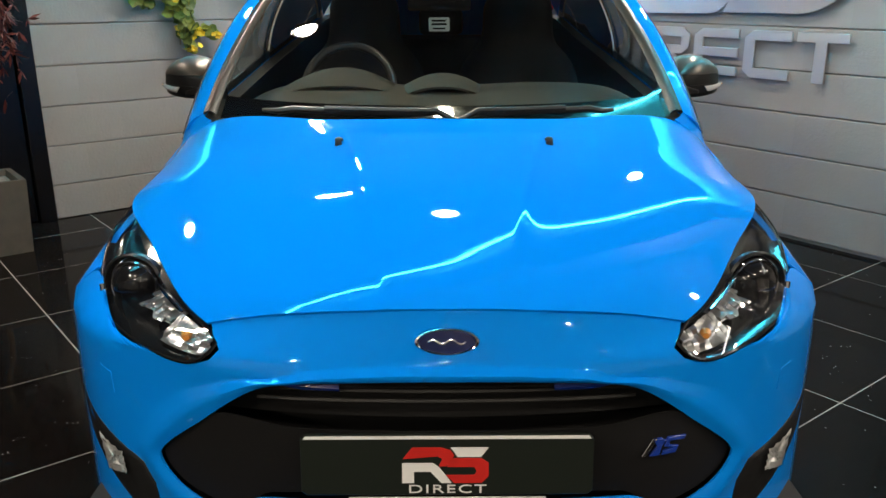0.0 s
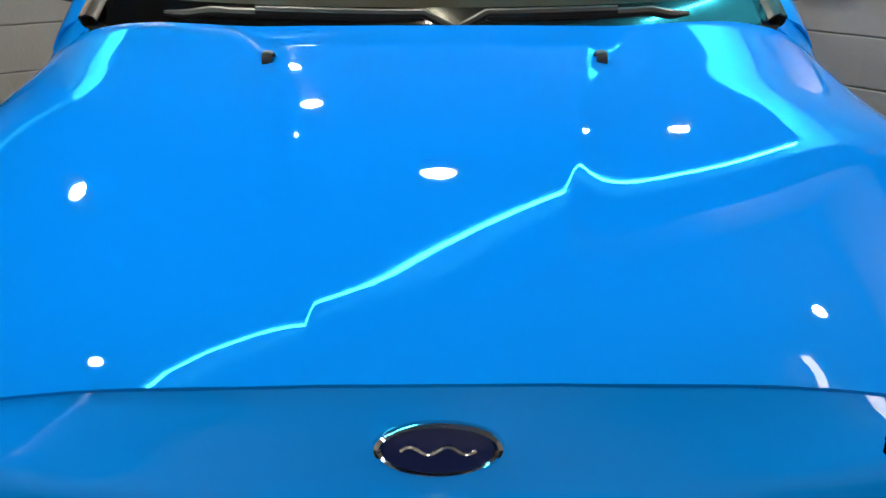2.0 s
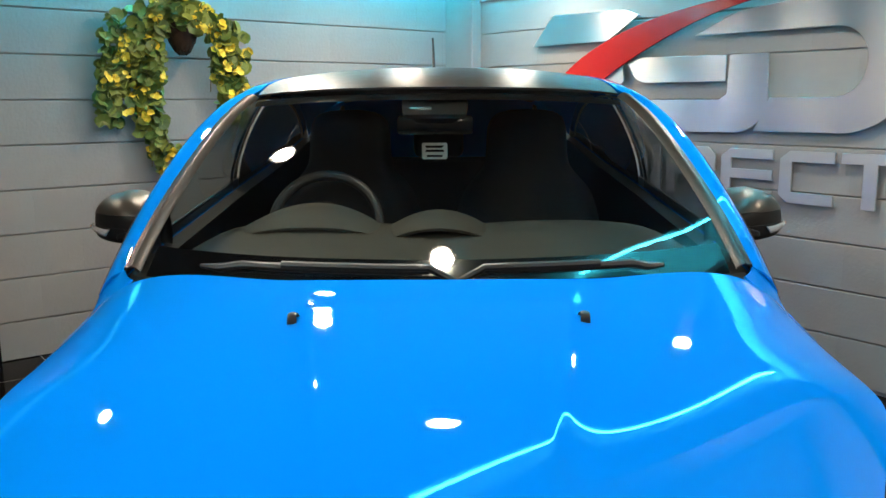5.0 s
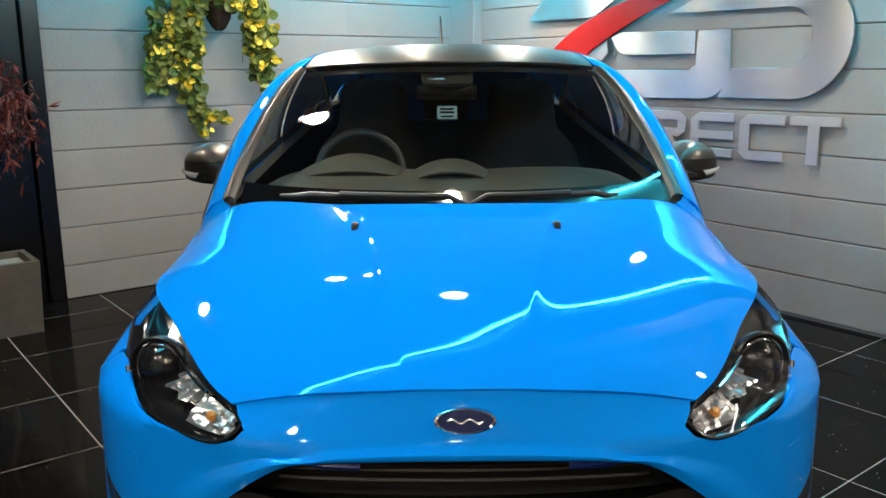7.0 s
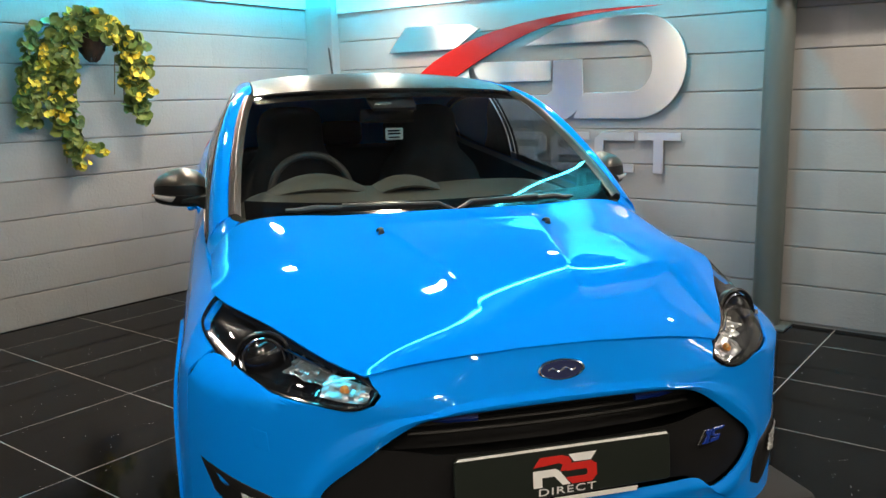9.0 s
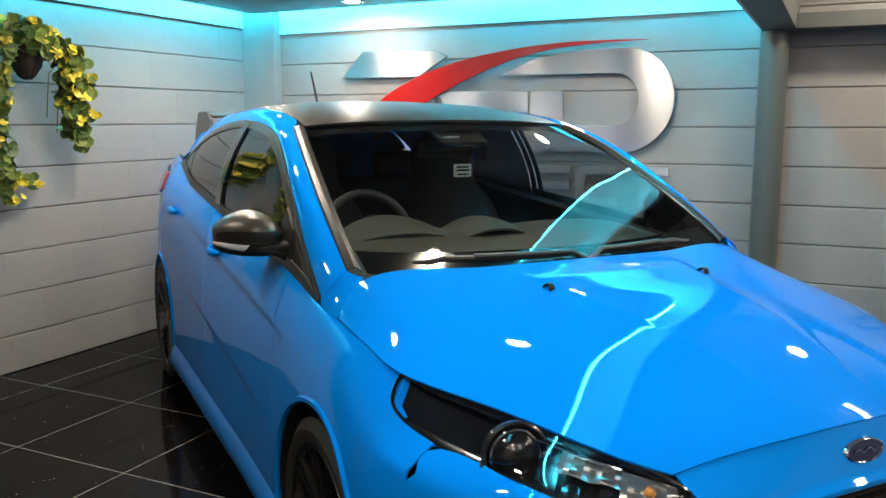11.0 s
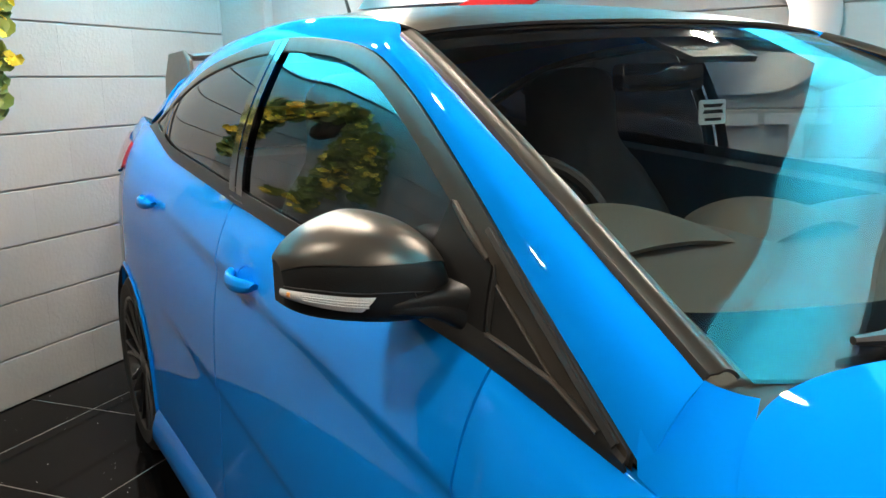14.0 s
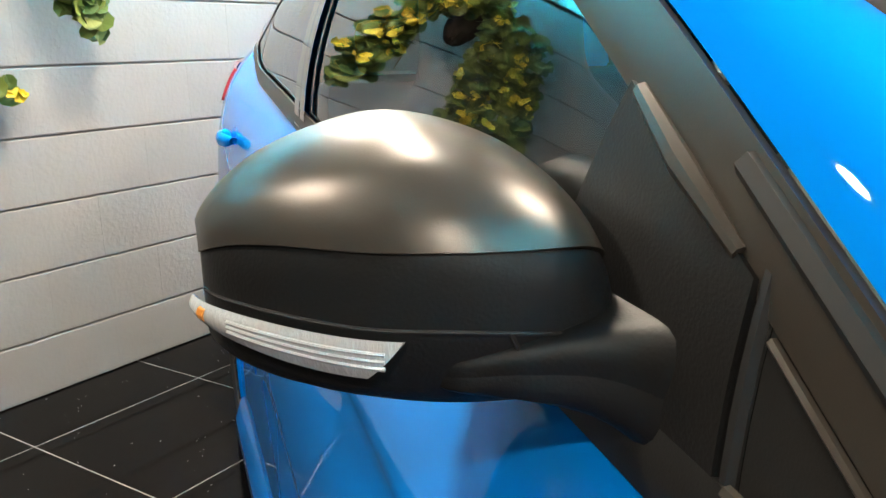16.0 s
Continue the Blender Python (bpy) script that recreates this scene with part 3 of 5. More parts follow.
for side in (1, -1):
    # black strip beside the windscreen
    wide = np.linspace(0.75, 0.8, len(edge))[:, None]
    strip = [edge + np.array(q) * (wide if q[0] < 0.03 else 1) for q in sp([(-0.006, 0.002, -0.004), (0.004, 0.002, 0.006), (0.020, 0.002, 0.0125), (0.030, 0.007, 0.007), (0.034, 0.012, -0.002)], 13)]
    mesh("pillar_trim", *quads(strip), SATIN_SHADED, car, side=side, thick=0.004)
    # blue pillar running into the roof rail
    a = sp(np.concatenate([edge + (0.034, 0.012, -0.002), ditch[2:] + (0.004, 0, 0.001)]), 80)
    b = sp(RAIL[:-1], 80)
    mid = (a * 0.5 + b * 0.5)
    out = np.array([(0.012, -0.008, 0.010)] * 80)
    mesh("roof_pillar", *quads([a, a * 0.75 + b * 0.25 + out * 0.8, mid + out, a * 0.25 + b * 0.75 + out * 0.7, b]), PAINT, car, side=side, thick=0.005)
    # piece of the wing between bonnet corner and pillar foot
    mesh("cowl_corner", *loft([[(.682, 1.150, 1.000), (.731, 1.122, .955), (.778, 1.092, .908)], [(.712, 1.19, 1.012), (.755, 1.18, .968), (.786, 1.165, .914)],
                               [(.716, 1.23, 1.03), (.765, 1.22, .985), (.787, 1.205, .926)]], 8, 8), PAINT, car, side=side, thick=0.005)
    # window frame trim, sail and panes
    ys = np.r_[np.linspace(1.22, 2.2, 34), np.linspace(2.25, 3.86, 40)]
    frame_rows = []
    for w in (0.0, 0.5, 1.0):
        row = []
        for y in ys:
            h = max(rail_at(y)[2] - belt(y), 0.02)
            row.append(pane_pt(y, 1 - w * min(lin(y, (1.3, 1.7, 2.2), (0.046, 0.046, 0.030)) / h, 0.8), 0.005 if w < 1 else 0.001))
        frame_rows.append(row)
    mesh("window_frame", *quads(frame_rows), SATIN_LIT, car, side=side, thick=0.006)
    row0 = [(flank(y, belt(y)) + 0.006, y, belt(y) - 0.004) for y in ys]
    row1 = [pane_pt(y, min(0.4, 0.016 / max(rail_at(y)[2] - belt(y), 0.02)), 0.009) for y in ys]
    row2 = [pane_pt(y, min(0.6, 0.034 / max(rail_at(y)[2] - belt(y), 0.02)), 0.006) for y in ys]
    mesh("belt_trim", *quads([row0, row1, row2]), TRIM, car, side=side, thick=0.004)

    def pane(name, y0b, y1b, y0t, y1t, material, s0=0.0, s1=1.0, out=0.0, n=16):
        rows = []
        for s in np.linspace(s0, s1, 12):
            rows.append([pane_pt(y, s, out) for y in np.linspace(y0b + (y0t - y0b) * s, y1b + (y1t - y1b) * s, n)])
        return mesh(name, *quads(rows), material, car, side=side)

    pane("front_side_window", 1.36, 2.49, 1.62, 2.52, TINT)
    pane("rear_side_window", 2.575, 3.42, 2.60, 3.50, PRIVACY)
    pane("quarter_window", 3.44, 3.84, 3.50, 3.70, PRIVACY)
    pane("door_pillar", 2.48, 2.525, 2.51, 2.55, GLOSSBLACK, 0.02, 1, 0.010, 5)
    pane("door_pillar", 2.535, 2.585, 2.56, 2.605, GLOSSBLACK, 0.02, 1, 0.010, 5)
    pane("quarter_pillar", 3.41, 3.45, 3.48, 3.52, TRIM, 0.02, 1, 0.010, 5)
    # black sail panels ahead of the window and at the mirror
    sail = []
    for s in np.linspace(0, 1, 8):
        sail.append([pane_pt(y, s * 0.98, 0.002) for y in np.linspace(1.215, 1.468, 8)])
    mesh("front_sail", *quads(sail), TRIM, car, side=side)
    sail = []
    for s in np.linspace(0, 1, 10):
        sail.append([pane_pt(y, s * lin(y, (1.478, 1.6), (0.75, 0.82)), 0.003) for y in np.linspace(1.478, 1.655 - 0.06 * s, 8)])
    mesh("mirror_sail", *quads(sail), BUMPERBLACK, car, side=side, thick=0.01)
    top_s = lambda y, drop: 1 - min(drop / max(rail_at(y)[2] - belt(y), 0.02), 0.85)
    ridge = np.linspace(1.245, 1.465, 14)
    mesh("sail_ridge", *tube([pane_pt(y, top_s(y, 0.050), 0.004) for y in ridge], 0.0025, 6), SATIN_LIT, car, side=side)
    mesh("frame_seal", *tube([pane_pt(y, top_s(y, 0.010), 0.006) for y in np.linspace(1.235, 1.50, 14)], 0.007, 6), DARK, car, side=side)
    mesh("belt_edge", *tube([pane_pt(y, min(0.45, 0.036 / max(rail_at(y)[2] - belt(y), 0.02)), 0.010) for y in np.linspace(1.26, 1.466, 12)], 0.0035, 6), SATIN_LIT, car, side=side)
    mesh("sail_seam", *tube([pane_pt(1.473, s, 0.003) for s in np.linspace(0.0, 0.95, 8)], 0.004, 6), DARK, car, side=side)
    c0, c1 = pane_pt(1.490, 0.76, 0.006), pane_pt(1.587, 0.82, 0.006)
    mesh("sail_moulding", *tube([c0, (c0 + c1) / 2 + (0.002, 0, 0), c1], [0.004, 0.007, 0.005], 8), SATIN_LIT, car, "satin sail edge moulding", side=side)

    # inner lining, hides the outer skin from within
    lin_rows = []
    for y in np.linspace(0.62, 4.45, 40):
        lin_rows.append([(hull(y, belt(y)) - 0.006, y, belt(y) + 0.003)] + [(hull(y, z) - 0.05, y, z) for z in np.linspace(belt(y) - 0.012, 0.22 if all(abs(y - c) > 0.41 for c in wheels) else 0.62, 10)])
    mesh("inner_lining", *quads(lin_rows), DARK, car, side=side)
    # wheel housing
    for c in wheels:
        rows_h = [[(x, c + (ARCH + 0.004) * math.cos(t), 0.335 + (ARCH + 0.004) * math.sin(t)) for t in np.linspace(-0.35, math.pi + 0.35, 30)] for x in (0.60, 0.72, hull(c, 0.7) - 0.004)]
        mesh("wheel_housing", *quads(rows_h), DARK, car, side=side)
        arch_lip = [(hull(c + ARCH * math.cos(t), 0.335 + ARCH * math.sin(t)) + 0.002, c + ARCH * math.cos(t), 0.335 + ARCH * math.sin(t)) for t in np.linspace(-0.2, math.pi + 0.2, 36)]
        mesh("arch_lip", *tube(arch_lip, 0.010, 6), PAINT, car, side=side)
    # sill skirt
    skirt = []
    for k, (dx, z) in enumerate(((-0.02, 0.30), (0.004, 0.27), (0.018, 0.225), (0.020, 0.19), (0.0, 0.165), (-0.08, 0.16))):
        skirt.append([(flank(y, 0.3) + dx + 0.006 * lin(y, (1.4, 2.4, 3.38), (0, 0.4, 1.2)), y, z + 0.02 * lin(y, (1.4, 3.3), (0.6, 0))) for y in np.linspace(1.385, 3.375, 24)])
    mesh("side_skirt", *quads(skirt), PAINT, car, side=side, thick=0.006, sharp=60)

    # door handles
    for hy, hz in ((2.33, 0.918), (3.33, 0.980)):
        hx = hull(hy, hz)
        cup = []
        for r in (1.0, 0.75, 0.4, 0.05):
            cup.append([(hull(hy + 0.055 * r * math.cos(t), hz + 0.030 * r * math.sin(t)) + 0.004 - 0.016 * (1 - r * r), hy + 0.055 * r * math.cos(t), hz + 0.032 * r * math.sin(t)) for t in np.linspace(0, 2 * math.pi, 25)])
        mesh("handle_cup", *quads(cup), PAINT, car, side=side)
        bar = []
        for k in np.linspace(0, 1, 14):
            y = hy - 0.085 + 0.17 * k
            off = 0.010 + 0.026 * math.sin(math.pi * min(1, k * 1.15)) ** 0.6
            ring = []
            for t in np.linspace(0, 2 * math.pi, 13):
                tz = (0.017 if k < 0.78 else 0.02) * math.sin(t) * (1 - 0.6 * (abs(2 * k - 1) ** 6))
                ring.append((hull(y, hz) + off + 0.010 * math.cos(t), y, hz + 0.004 + tz))
            bar.append(ring)
        mesh("door_handle", *quads(bar), PAINT, car, side=side)

# ---- lamps of the car ----
UP = [(.768, .70, .860), (.713, .588, .846), (.635, .452, .826), (.525, .262, .790), (.455, .170, .764), (.428, .132, .742)]
LOW = [(.768, .70, .860), (.806, .655, .806), (.778, .507, .770), (.725, .352, .744), (.663, .257, .732), (.572, .168, .720), (.475, .118, .712), (.428, .132, .742)]


def lamp_pt(k, s, back=0.0):
    a, b = sp(UP, 60), sp(LOW, 60)
    i = int(round(k * 59))
    p = a[i] + (b[i] - a[i]) * s
    bulge = 0.018 * math.sin(math.pi * s) * math.sin(math.pi * k)
    return p + np.array((0.75, -0.85, 0.25)) * (bulge - back)


for side in (1, -1):
    unit = mesh("headlight", *quads([[lamp_pt(k, s, 0.05 * math.sin(math.pi * s) ** 0.5 * math.sin(math.pi * k) ** 0.5 + 0.004) for k in np.linspace(0, 1, 40)] for s in np.linspace(0, 1, 14)]), GLOSSBLACK, car, "black backed headlight with projector lens", side=side)
    mesh("lens_cover", *quads([[lamp_pt(k, s, -0.002) for k in np.linspace(0, 1, 40)] for s in np.linspace(0, 1, 14)]), LENS, unit, side=side)
    mesh("seal", *tube(np.concatenate([sp(UP, 40), sp(LOW, 50)[::-1][1:-1]]), 0.004, 6, True), GLOSSBLACK, unit, side=side)
    mesh("upper_brow", *quads([[lamp_pt(k, s, 0.008) for k in np.linspace(0.06, 0.97, 30)] for s in (0.0, 0.06, 0.15)]), GLOSSBLACK, unit, side=side)
    ctr = lamp_pt(0.50, 0.60, 0.035)
    ax = np.array((0.22, -0.95, 0.10))
    ax /= np.linalg.norm(ax)
    e1 = np.cross(ax, (0, 0, 1))
    e1 /= np.linalg.norm(e1)
    e2 = np.cross(e1, ax)

    def disc(c, prof, n=28):
        return quads([[c + r * (math.cos(t) * e1 + math.sin(t) * e2) + d * ax for t in np.linspace(0, 2 * math.pi, n)] for r, d in prof])

    mesh("projector_ring", *disc(ctr, ((0.068, -0.012), (0.071, 0.008), (0.066, 0.012), (0.060, 0.002))), RIM, unit, side=side)
    mesh("projector_lens", *disc(ctr, ((0.059, -0.004), (0.055, 0.004), (0.051, 0.006), (0.046, 0.016), (0.032, 0.027), (0.014, 0.032), (0.001, 0.033))), GLOSSBLACK, unit, side=side)
    mesh("projector_trim", *tube([ctr + 0.074 * (math.cos(t) * e1 + math.sin(t) * e2) + 0.012 * ax for t in np.linspace(math.pi * 1.0, math.pi * 2.05, 16)], 0.005, 6), CHROME, unit, side=side)
    mesh("projector_collar", *tube([ctr + 0.052 * (math.cos(t) * e1 + math.sin(t) * e2) + 0.008 * ax for t in np.linspace(0, 2 * math.pi, 28, endpoint=False)], 0.0025, 6, True), CHROME, unit, side=side)
    mesh("inner_reflector", *quads([[lamp_pt(k, s, 0.028 + 0.008 * math.cos(70 * k) * math.cos(26 * s)) for k in np.linspace(0.63, 0.80, 26)] for s in np.linspace(0.22, 0.62, 14)]), LAMPSILVER, unit, side=side)
    mesh("indicator", *quads([[lamp_pt(k, s, 0.016 + 0.004 * math.cos(60 * k) * math.cos(20 * s)) for k in np.linspace(0.80, 0.955, 20)] for s in np.linspace(0.25, 0.85, 10)]), LAMPSILVER, unit, "pearly indicator reflector", side=side)
    mesh("indicator_bulb", *tube([lamp_pt(0.865, 0.5, 0.014), lamp_pt(0.885, 0.5, 0.004)], [0.011, 0.006], 10), AMBER, unit, side=side)
    mesh("marker_bar", *tube([lamp_pt(k, 0.22, 0.012) for k in np.linspace(0.45, 0.80, 14)], 0.004, 6), CHROME, unit, side=side)
    # tail lamp wrapping the corner
    tl = [[(hull(y, z) + 0.008 + 0.010 * math.sin(math.pi * a), y, z) for z in np.linspace(1.00 + 0.05 * (1 - a), 1.17 - 0.03 * (1 - a), 10)] for a, y in zip(np.linspace(0, 1, 10), np.linspace(3.92, 4.3, 10))]
    mesh("tail_light", *quads(tl), REDLENS, car, side=side, thick=0.01)

# ---- front face ----
LIP = sp([(0, .590, 0), (.145, .589, 0), (.30, .592, 0), (.42, .610, 0), (.47, .588, 0)], 40)[:, :2]
for side in (1, -1):
    low = sp([(0, .444, 0), (.34, .442, 0), (.40, .405, 0), (.46, .412, 0), (.538, .455, 0), (.558, .503, 0), (.47, .588, 0)], 40)[:, :2]
    panel = []
    for k in np.linspace(0, 1, 12):
        panel.append([on_front(*(a + (b - a) * k), -0.012 + 0.010 * (1 - k)) for a, b in zip(LIP, low)])
    mesh("bumper_insert", *quads(panel), BUMPERBLACK, car, "matt black bumper insert", side=side, thick=0.004)
    top_in = [[on_front(*(g + (np.array((g[0] * 0.96, 0.64)) - g) * k), -0.06 * k) for g in GRILLE[:44]] for k in np.linspace(0, 1, 5)]
    mesh("grille_rim", *quads(top_in), GLOSSBLACK, car, side=side)
    fog = [(.838, .52), (.70, .492), (.605, .466), (.580, .425), (.575, .36), (.62, .335), (.71, .385), (.805, .445)]
    ctr2 = np.mean(fog, axis=0)
    ring = np.array([[np.interp(q, range(9), [f[j] for f in fog + fog[:1]]) for j in (0, 1)] for q in np.linspace(0, 8, 41)])
    mesh("fog_recess", *quads([[on_front(*(ctr2 + (p - ctr2) * k), (-0.004, 0.006, 0.010, 0.009, 0.009)[i]) for p in ring] for i, k in enumerate((1.0, 0.95, 0.85, 0.4, 0.02))]), BUMPERBLACK, car, "black fog lamp recess", side=side)
    corners = [(.738, .474), (.662, .470), (.655, .425), (.715, .402), (.738, .474)]
    lens = np.array([[np.interp(q, range(5), [c[j] for c in corners]) for j in (0, 1)] for q in np.linspace(0, 4, 29)])
    cl = np.mean(lens[:-1], axis=0)
    fogm = mesh("fog_lamp", *quads([[on_front(*(cl + (p - cl) * k), 0.018 - 0.004 * (1 - k) + 0.0035 * math.sin(9 * k + 3 * i)) for i, p in enumerate(lens)] for k in (1.0, 0.85, 0.7, 0.55, 0.4, 0.25, 0.03)]), FOGCHROME, car, "bright fog lamp reflector", side=side)
    mesh("fog_lens", *quads([[on_front(*(cl + (p - cl) * k), 0.024 + 0.004 * (1 - k)) for p in lens] for k in (1.0, 0.6, 0.03)]), LENS, fogm, side=side)
    wash = [(.705, .645), (.672, .640), (.668, .595), (.70, .598)]
    mesh("washer_flap", *slab(wash, 0.004, lambda a, b, c: on_front(a, b, 0.001 + c), 0.0012), PAINT, car, side=side, smooth=False)
mesh("grille_back", *quads([[on_front(x, z, -0.09 - 0.02 * abs(x)) for x in np.linspace(-0.47, 0.47, 30)] for z in (0.71, 0.64, 0.57)]), DARK, car)
for z, d in ((0.680, 0.02), (0.664, 0.03), (0.648, 0.035), (0.630, 0.03)):
    mesh("grille_slat", *tube([on_front(abs(x), z, -d - 0.012) * (1 if x >= 0 else -1, 1, 1) for x in np.linspace(-0.36, 0.36, 22)], 0.0055, 6), BUMPERBLACK, car)
for side in (1, -1):
    mesh("grille_accent", *tube([on_front(x, 0.668 - 0.03 * (0.36 - x), -0.03) for x in (0.20, 0.27, 0.335)], [0.007, 0.009, 0.002], 6), RSBLUE, car, "blue grille accent", side=side)

badge = mesh("badge", *quads([[on_front(0, 0.763, 0.0) + np.array((0.060 * r * math.cos(t), -d - 0.002 + 0.35 * 0.0036 * math.cos(t) ** 2 * r * r + 0.0058 * r * math.sin(t), 0.0245 * r * math.sin(t))) for t in np.linspace(0, 2 * math.pi, 49)] for r, d in ((1.0, 0.0), (0.97, 0.007), (0.90, 0.009), (0.84, 0.005))]), CHROME, car, "oval chrome rimmed badge")
mesh("badge_field", *quads([[on_front(0, 0.763, 0.0) + np.array((0.0505 * r * math.cos(t), -0.0075 - 0.001 * (1 - r) + 0.0049 * r * math.sin(t), 0.0207 * r * math.sin(t))) for t in np.linspace(0, 2 * math.pi, 49)] for r in (1.0, 0.5, 0.01)]), BADGEBLUE, badge)
mesh("badge_stroke", *tube([on_front(0, 0.763, 0.0) + np.array((x, -0.010, 0.004 * math.sin(185 * x) + 0.001)) for x in np.linspace(-0.034, 0.034, 60)], 0.0017, 6), CHROME, badge)

plate = mesh("number_plate", *slab([(-.262, .468), (.262, .468), (.272, .476), (.272, .578), (.262, .588), (-.262, .588), (-.272, .578), (-.272, .476)], 0.008, lambda a, b, c: (a, 0.066 - c + 0.10 * (b - 0.526), b), 0.0015), PLATE, car, "dark show plate with dealer logo", smooth=False)


def print_on_plate(name, pts, material):
    mesh(name, *slab(pts, 0.0012, lambda a, b, c: (a, 0.0576 - c + 0.10 * (b - 0.526), b)), material, plate, smooth=False)


px = lambda x, y: ((x - 800) * 0.00110, 0.581 - (y - 770) * 0.00133)
print_on_plate("logo_red", [px(725, 800), px(741, 783), px(790, 783), px(806, 787), px(812, 795), px(806, 806), px(798, 811), px(786, 811), px(792, 800), px(784, 796)], PRINTRED)
print_on_plate("logo_silver", [px(724, 836), px(724, 806), px(776, 806), px(786, 812), px(808, 836), px(790, 836), px(772, 819), px(744, 819), px(744, 836)], WHITE)
print_on_plate("logo_bar", [px(806, 783), px(870, 783), px(857, 797), px(818, 797)], WHITE)
print_on_plate("logo_hook", [px(808, 799), px(858, 799), px(870, 806), px(870, 826), px(858, 836), px(812, 836), px(798, 824), px(846, 824), px(850, 819), px(846, 812), px(800, 812)], PRINTRED)
print_on_plate("plate_edge", [(-.266, .5805), (.266, .5805), (.262, .5865), (-.262, .5865)], WHITE)


def lettering(name, text, size, matrix, material, parent, spacing=1.0):
    cu = bpy.data.curves.new(name, "FONT")
    cu.body, cu.size, cu.align_x, cu.align_y, cu.extrude, cu.space_character = text, size, "CENTER", "CENTER", 0.0006, spacing
    tmp = bpy.data.objects.new(name + "_src", cu)
    me = bpy.data.meshes.new_from_object(tmp)
    bpy.data.objects.remove(tmp)
    me.transform(matrix)
    me.materials.clear()
    me.materials.append(material)
    ob = new(name, me)
    ob.parent = parent
    if parent.type == "EMPTY":
        ob.matrix_parent_inverse = Matrix.Translation(-parent.location)
    return ob


lettering("plate_word", "DIRECT", 0.024, Matrix.Translation((0, 0.0512 * S, 0.481 * S)) @ pose(0, 0, 0, 90, 0, 0) @ Matrix.Diagonal((1.55, 1, 1, 1)), WHITE, plate, 1.15)
mesh("plate_foot", *slab([(-.185, .462), (.185, .462), (.18, .452), (-.18, .452)], 0.004, lambda a, b, c: (a, 0.056 - c, b)), WHITE, car, smooth=False)
for i, (pts, m) in enumerate((([(.362, .556), (.372, .556), (.392, .592), (.382, .592)], CHROME), ([(.378, .556), (.392, .575), (.384, .592), (.40, .592), (.41, .588), (.402, .574), (.398, .556)], RSBLUE),
                              ([(.402, .556), (.43, .558), (.436, .572), (.416, .576), (.418, .585), (.446, .585), (.45, .593), (.412, .593), (.406, .574), (.424, .568), (.404, .564)], RSBLUE))):
    mesh("grille_emblem", *slab(pts, 0.006, lambda a, b, c: on_front(a + 0.007, b - 0.034, c + 0.001), 0.0008), m, car, "small blue and chrome emblem", smooth=False)

# ---- scuttle, wipers, washer jets ----
mesh("scuttle", *both([[(0, 1.04, 0.975), (.35, 1.06, .975), (.62, 1.11, .975), (.70, 1.14, .972)], [(0, 1.10, 0.988), (.35, 1.12, .992), (.62, 1.165, 1.001), (.70, 1.19, 1.002)]], 12, 5), TRIM, car)
for side in (1, -1):
    jet = mesh("washer_jet", *loft([[(.263, .832, .982), (.272, .831, .982), (.281, .832, .982)], [(.264, .834, .998), (.272, .833, 1.000), (.280, .834, .998)],
                                   [(.264, .848, .999), (.272, .849, 1.001), (.280, .848, .999)], [(.262, .864, .986), (.272, .865, .987), (.282, .864, .986)]], 8, 12), TRIM, car, side=side, thick=0.003)


def screen_pt(x, k, out=0.0):
    r = [sp(row, 30) for row in SCREEN]
    pts = np.array([[np.interp(abs(x), q[:, 0], q[:, j]) for j in range(3)] for q in r])
    p = sp(pts, 60)[int(round(k * 59))]
    return np.array((x, p[1] - out * 0.43, p[2] + out * 0.9))


border = [[screen_pt(x, k, -0.006) for x in np.linspace(-0.66, 0.66, 45)] for k in np.linspace(0.0, 0.125, 6)]
mesh("windscreen_border", *quads(border), GLOSSBLACK, car, "black printed border under the windscreen glass")
border = [[screen_pt(x, k, -0.006) for x in np.linspace(-0.57, 0.57, 45)] for k in np.linspace(0.93, 0.99, 4)]
mesh("windscreen_border", *quads(border), GLOSSBLACK, car)
for tip, hub in ((-0.53, -0.02), (0.50, 0.10)):
    blade_pts = [screen_pt(tip + (hub - tip) * k, 0.035 + 0.03 * k * (1 - k) * 2 + 0.01 * k, 0.018) for k in np.linspace(0, 1, 12)]
    wiper = mesh("wiper", *tube(blade_pts, [0.005] + [0.010] * 10 + [0.007], 8), TRIM, car)
    mesh("wiper_arm", *tube([p + np.array((0.0, -0.004, 0.007)) for p in blade_pts[4:]] + [np.array((hub + 0.06 * np.sign(hub - tip), 1.085, 1.004))], 0.009, 8), TRIM, wiper)
    mesh("wiper_cap", *box((hub - 0.06, 1.09, 0.998), (hub + 0.03, 1.112, 1.014), 0.004), GLOSSBLACK, wiper)

# ---- aerial, spoiler, tail ----
mesh("aerial", *tube([(-.02, 3.52, 1.485), (-.02, 3.525, 1.51), (-.025, 3.60, 1.66), (-.027, 3.62, 1.70)], [0.014, 0.008, 0.006, 0.005], 8), TRIM, car)
mesh("tailgate", *both([[(0, 3.9, 1.43), (.3, 3.9, 1.424), (.55, 3.89, 1.38), (.66, 3.86, 1.26)], [(0, 4.3, 1.20), (.3, 4.3, 1.19), (.58, 4.27, 1.17), (.70, 4.2, 1.12)],
                        [(0, 4.55, .95), (.3, 4.55, .94), (.6, 4.5, .92), (.74, 4.42, .90)], [(0, 4.62, .6), (.3, 4.61, .6), (.6, 4.57, .58), (.72, 4.5, .58)], [(0, 4.6, .25), (.3, 4.6, .25), (.6, 4.56, .25), (.70, 4.5, .25)]], 14, 24), PAINT, car, thick=0.006)
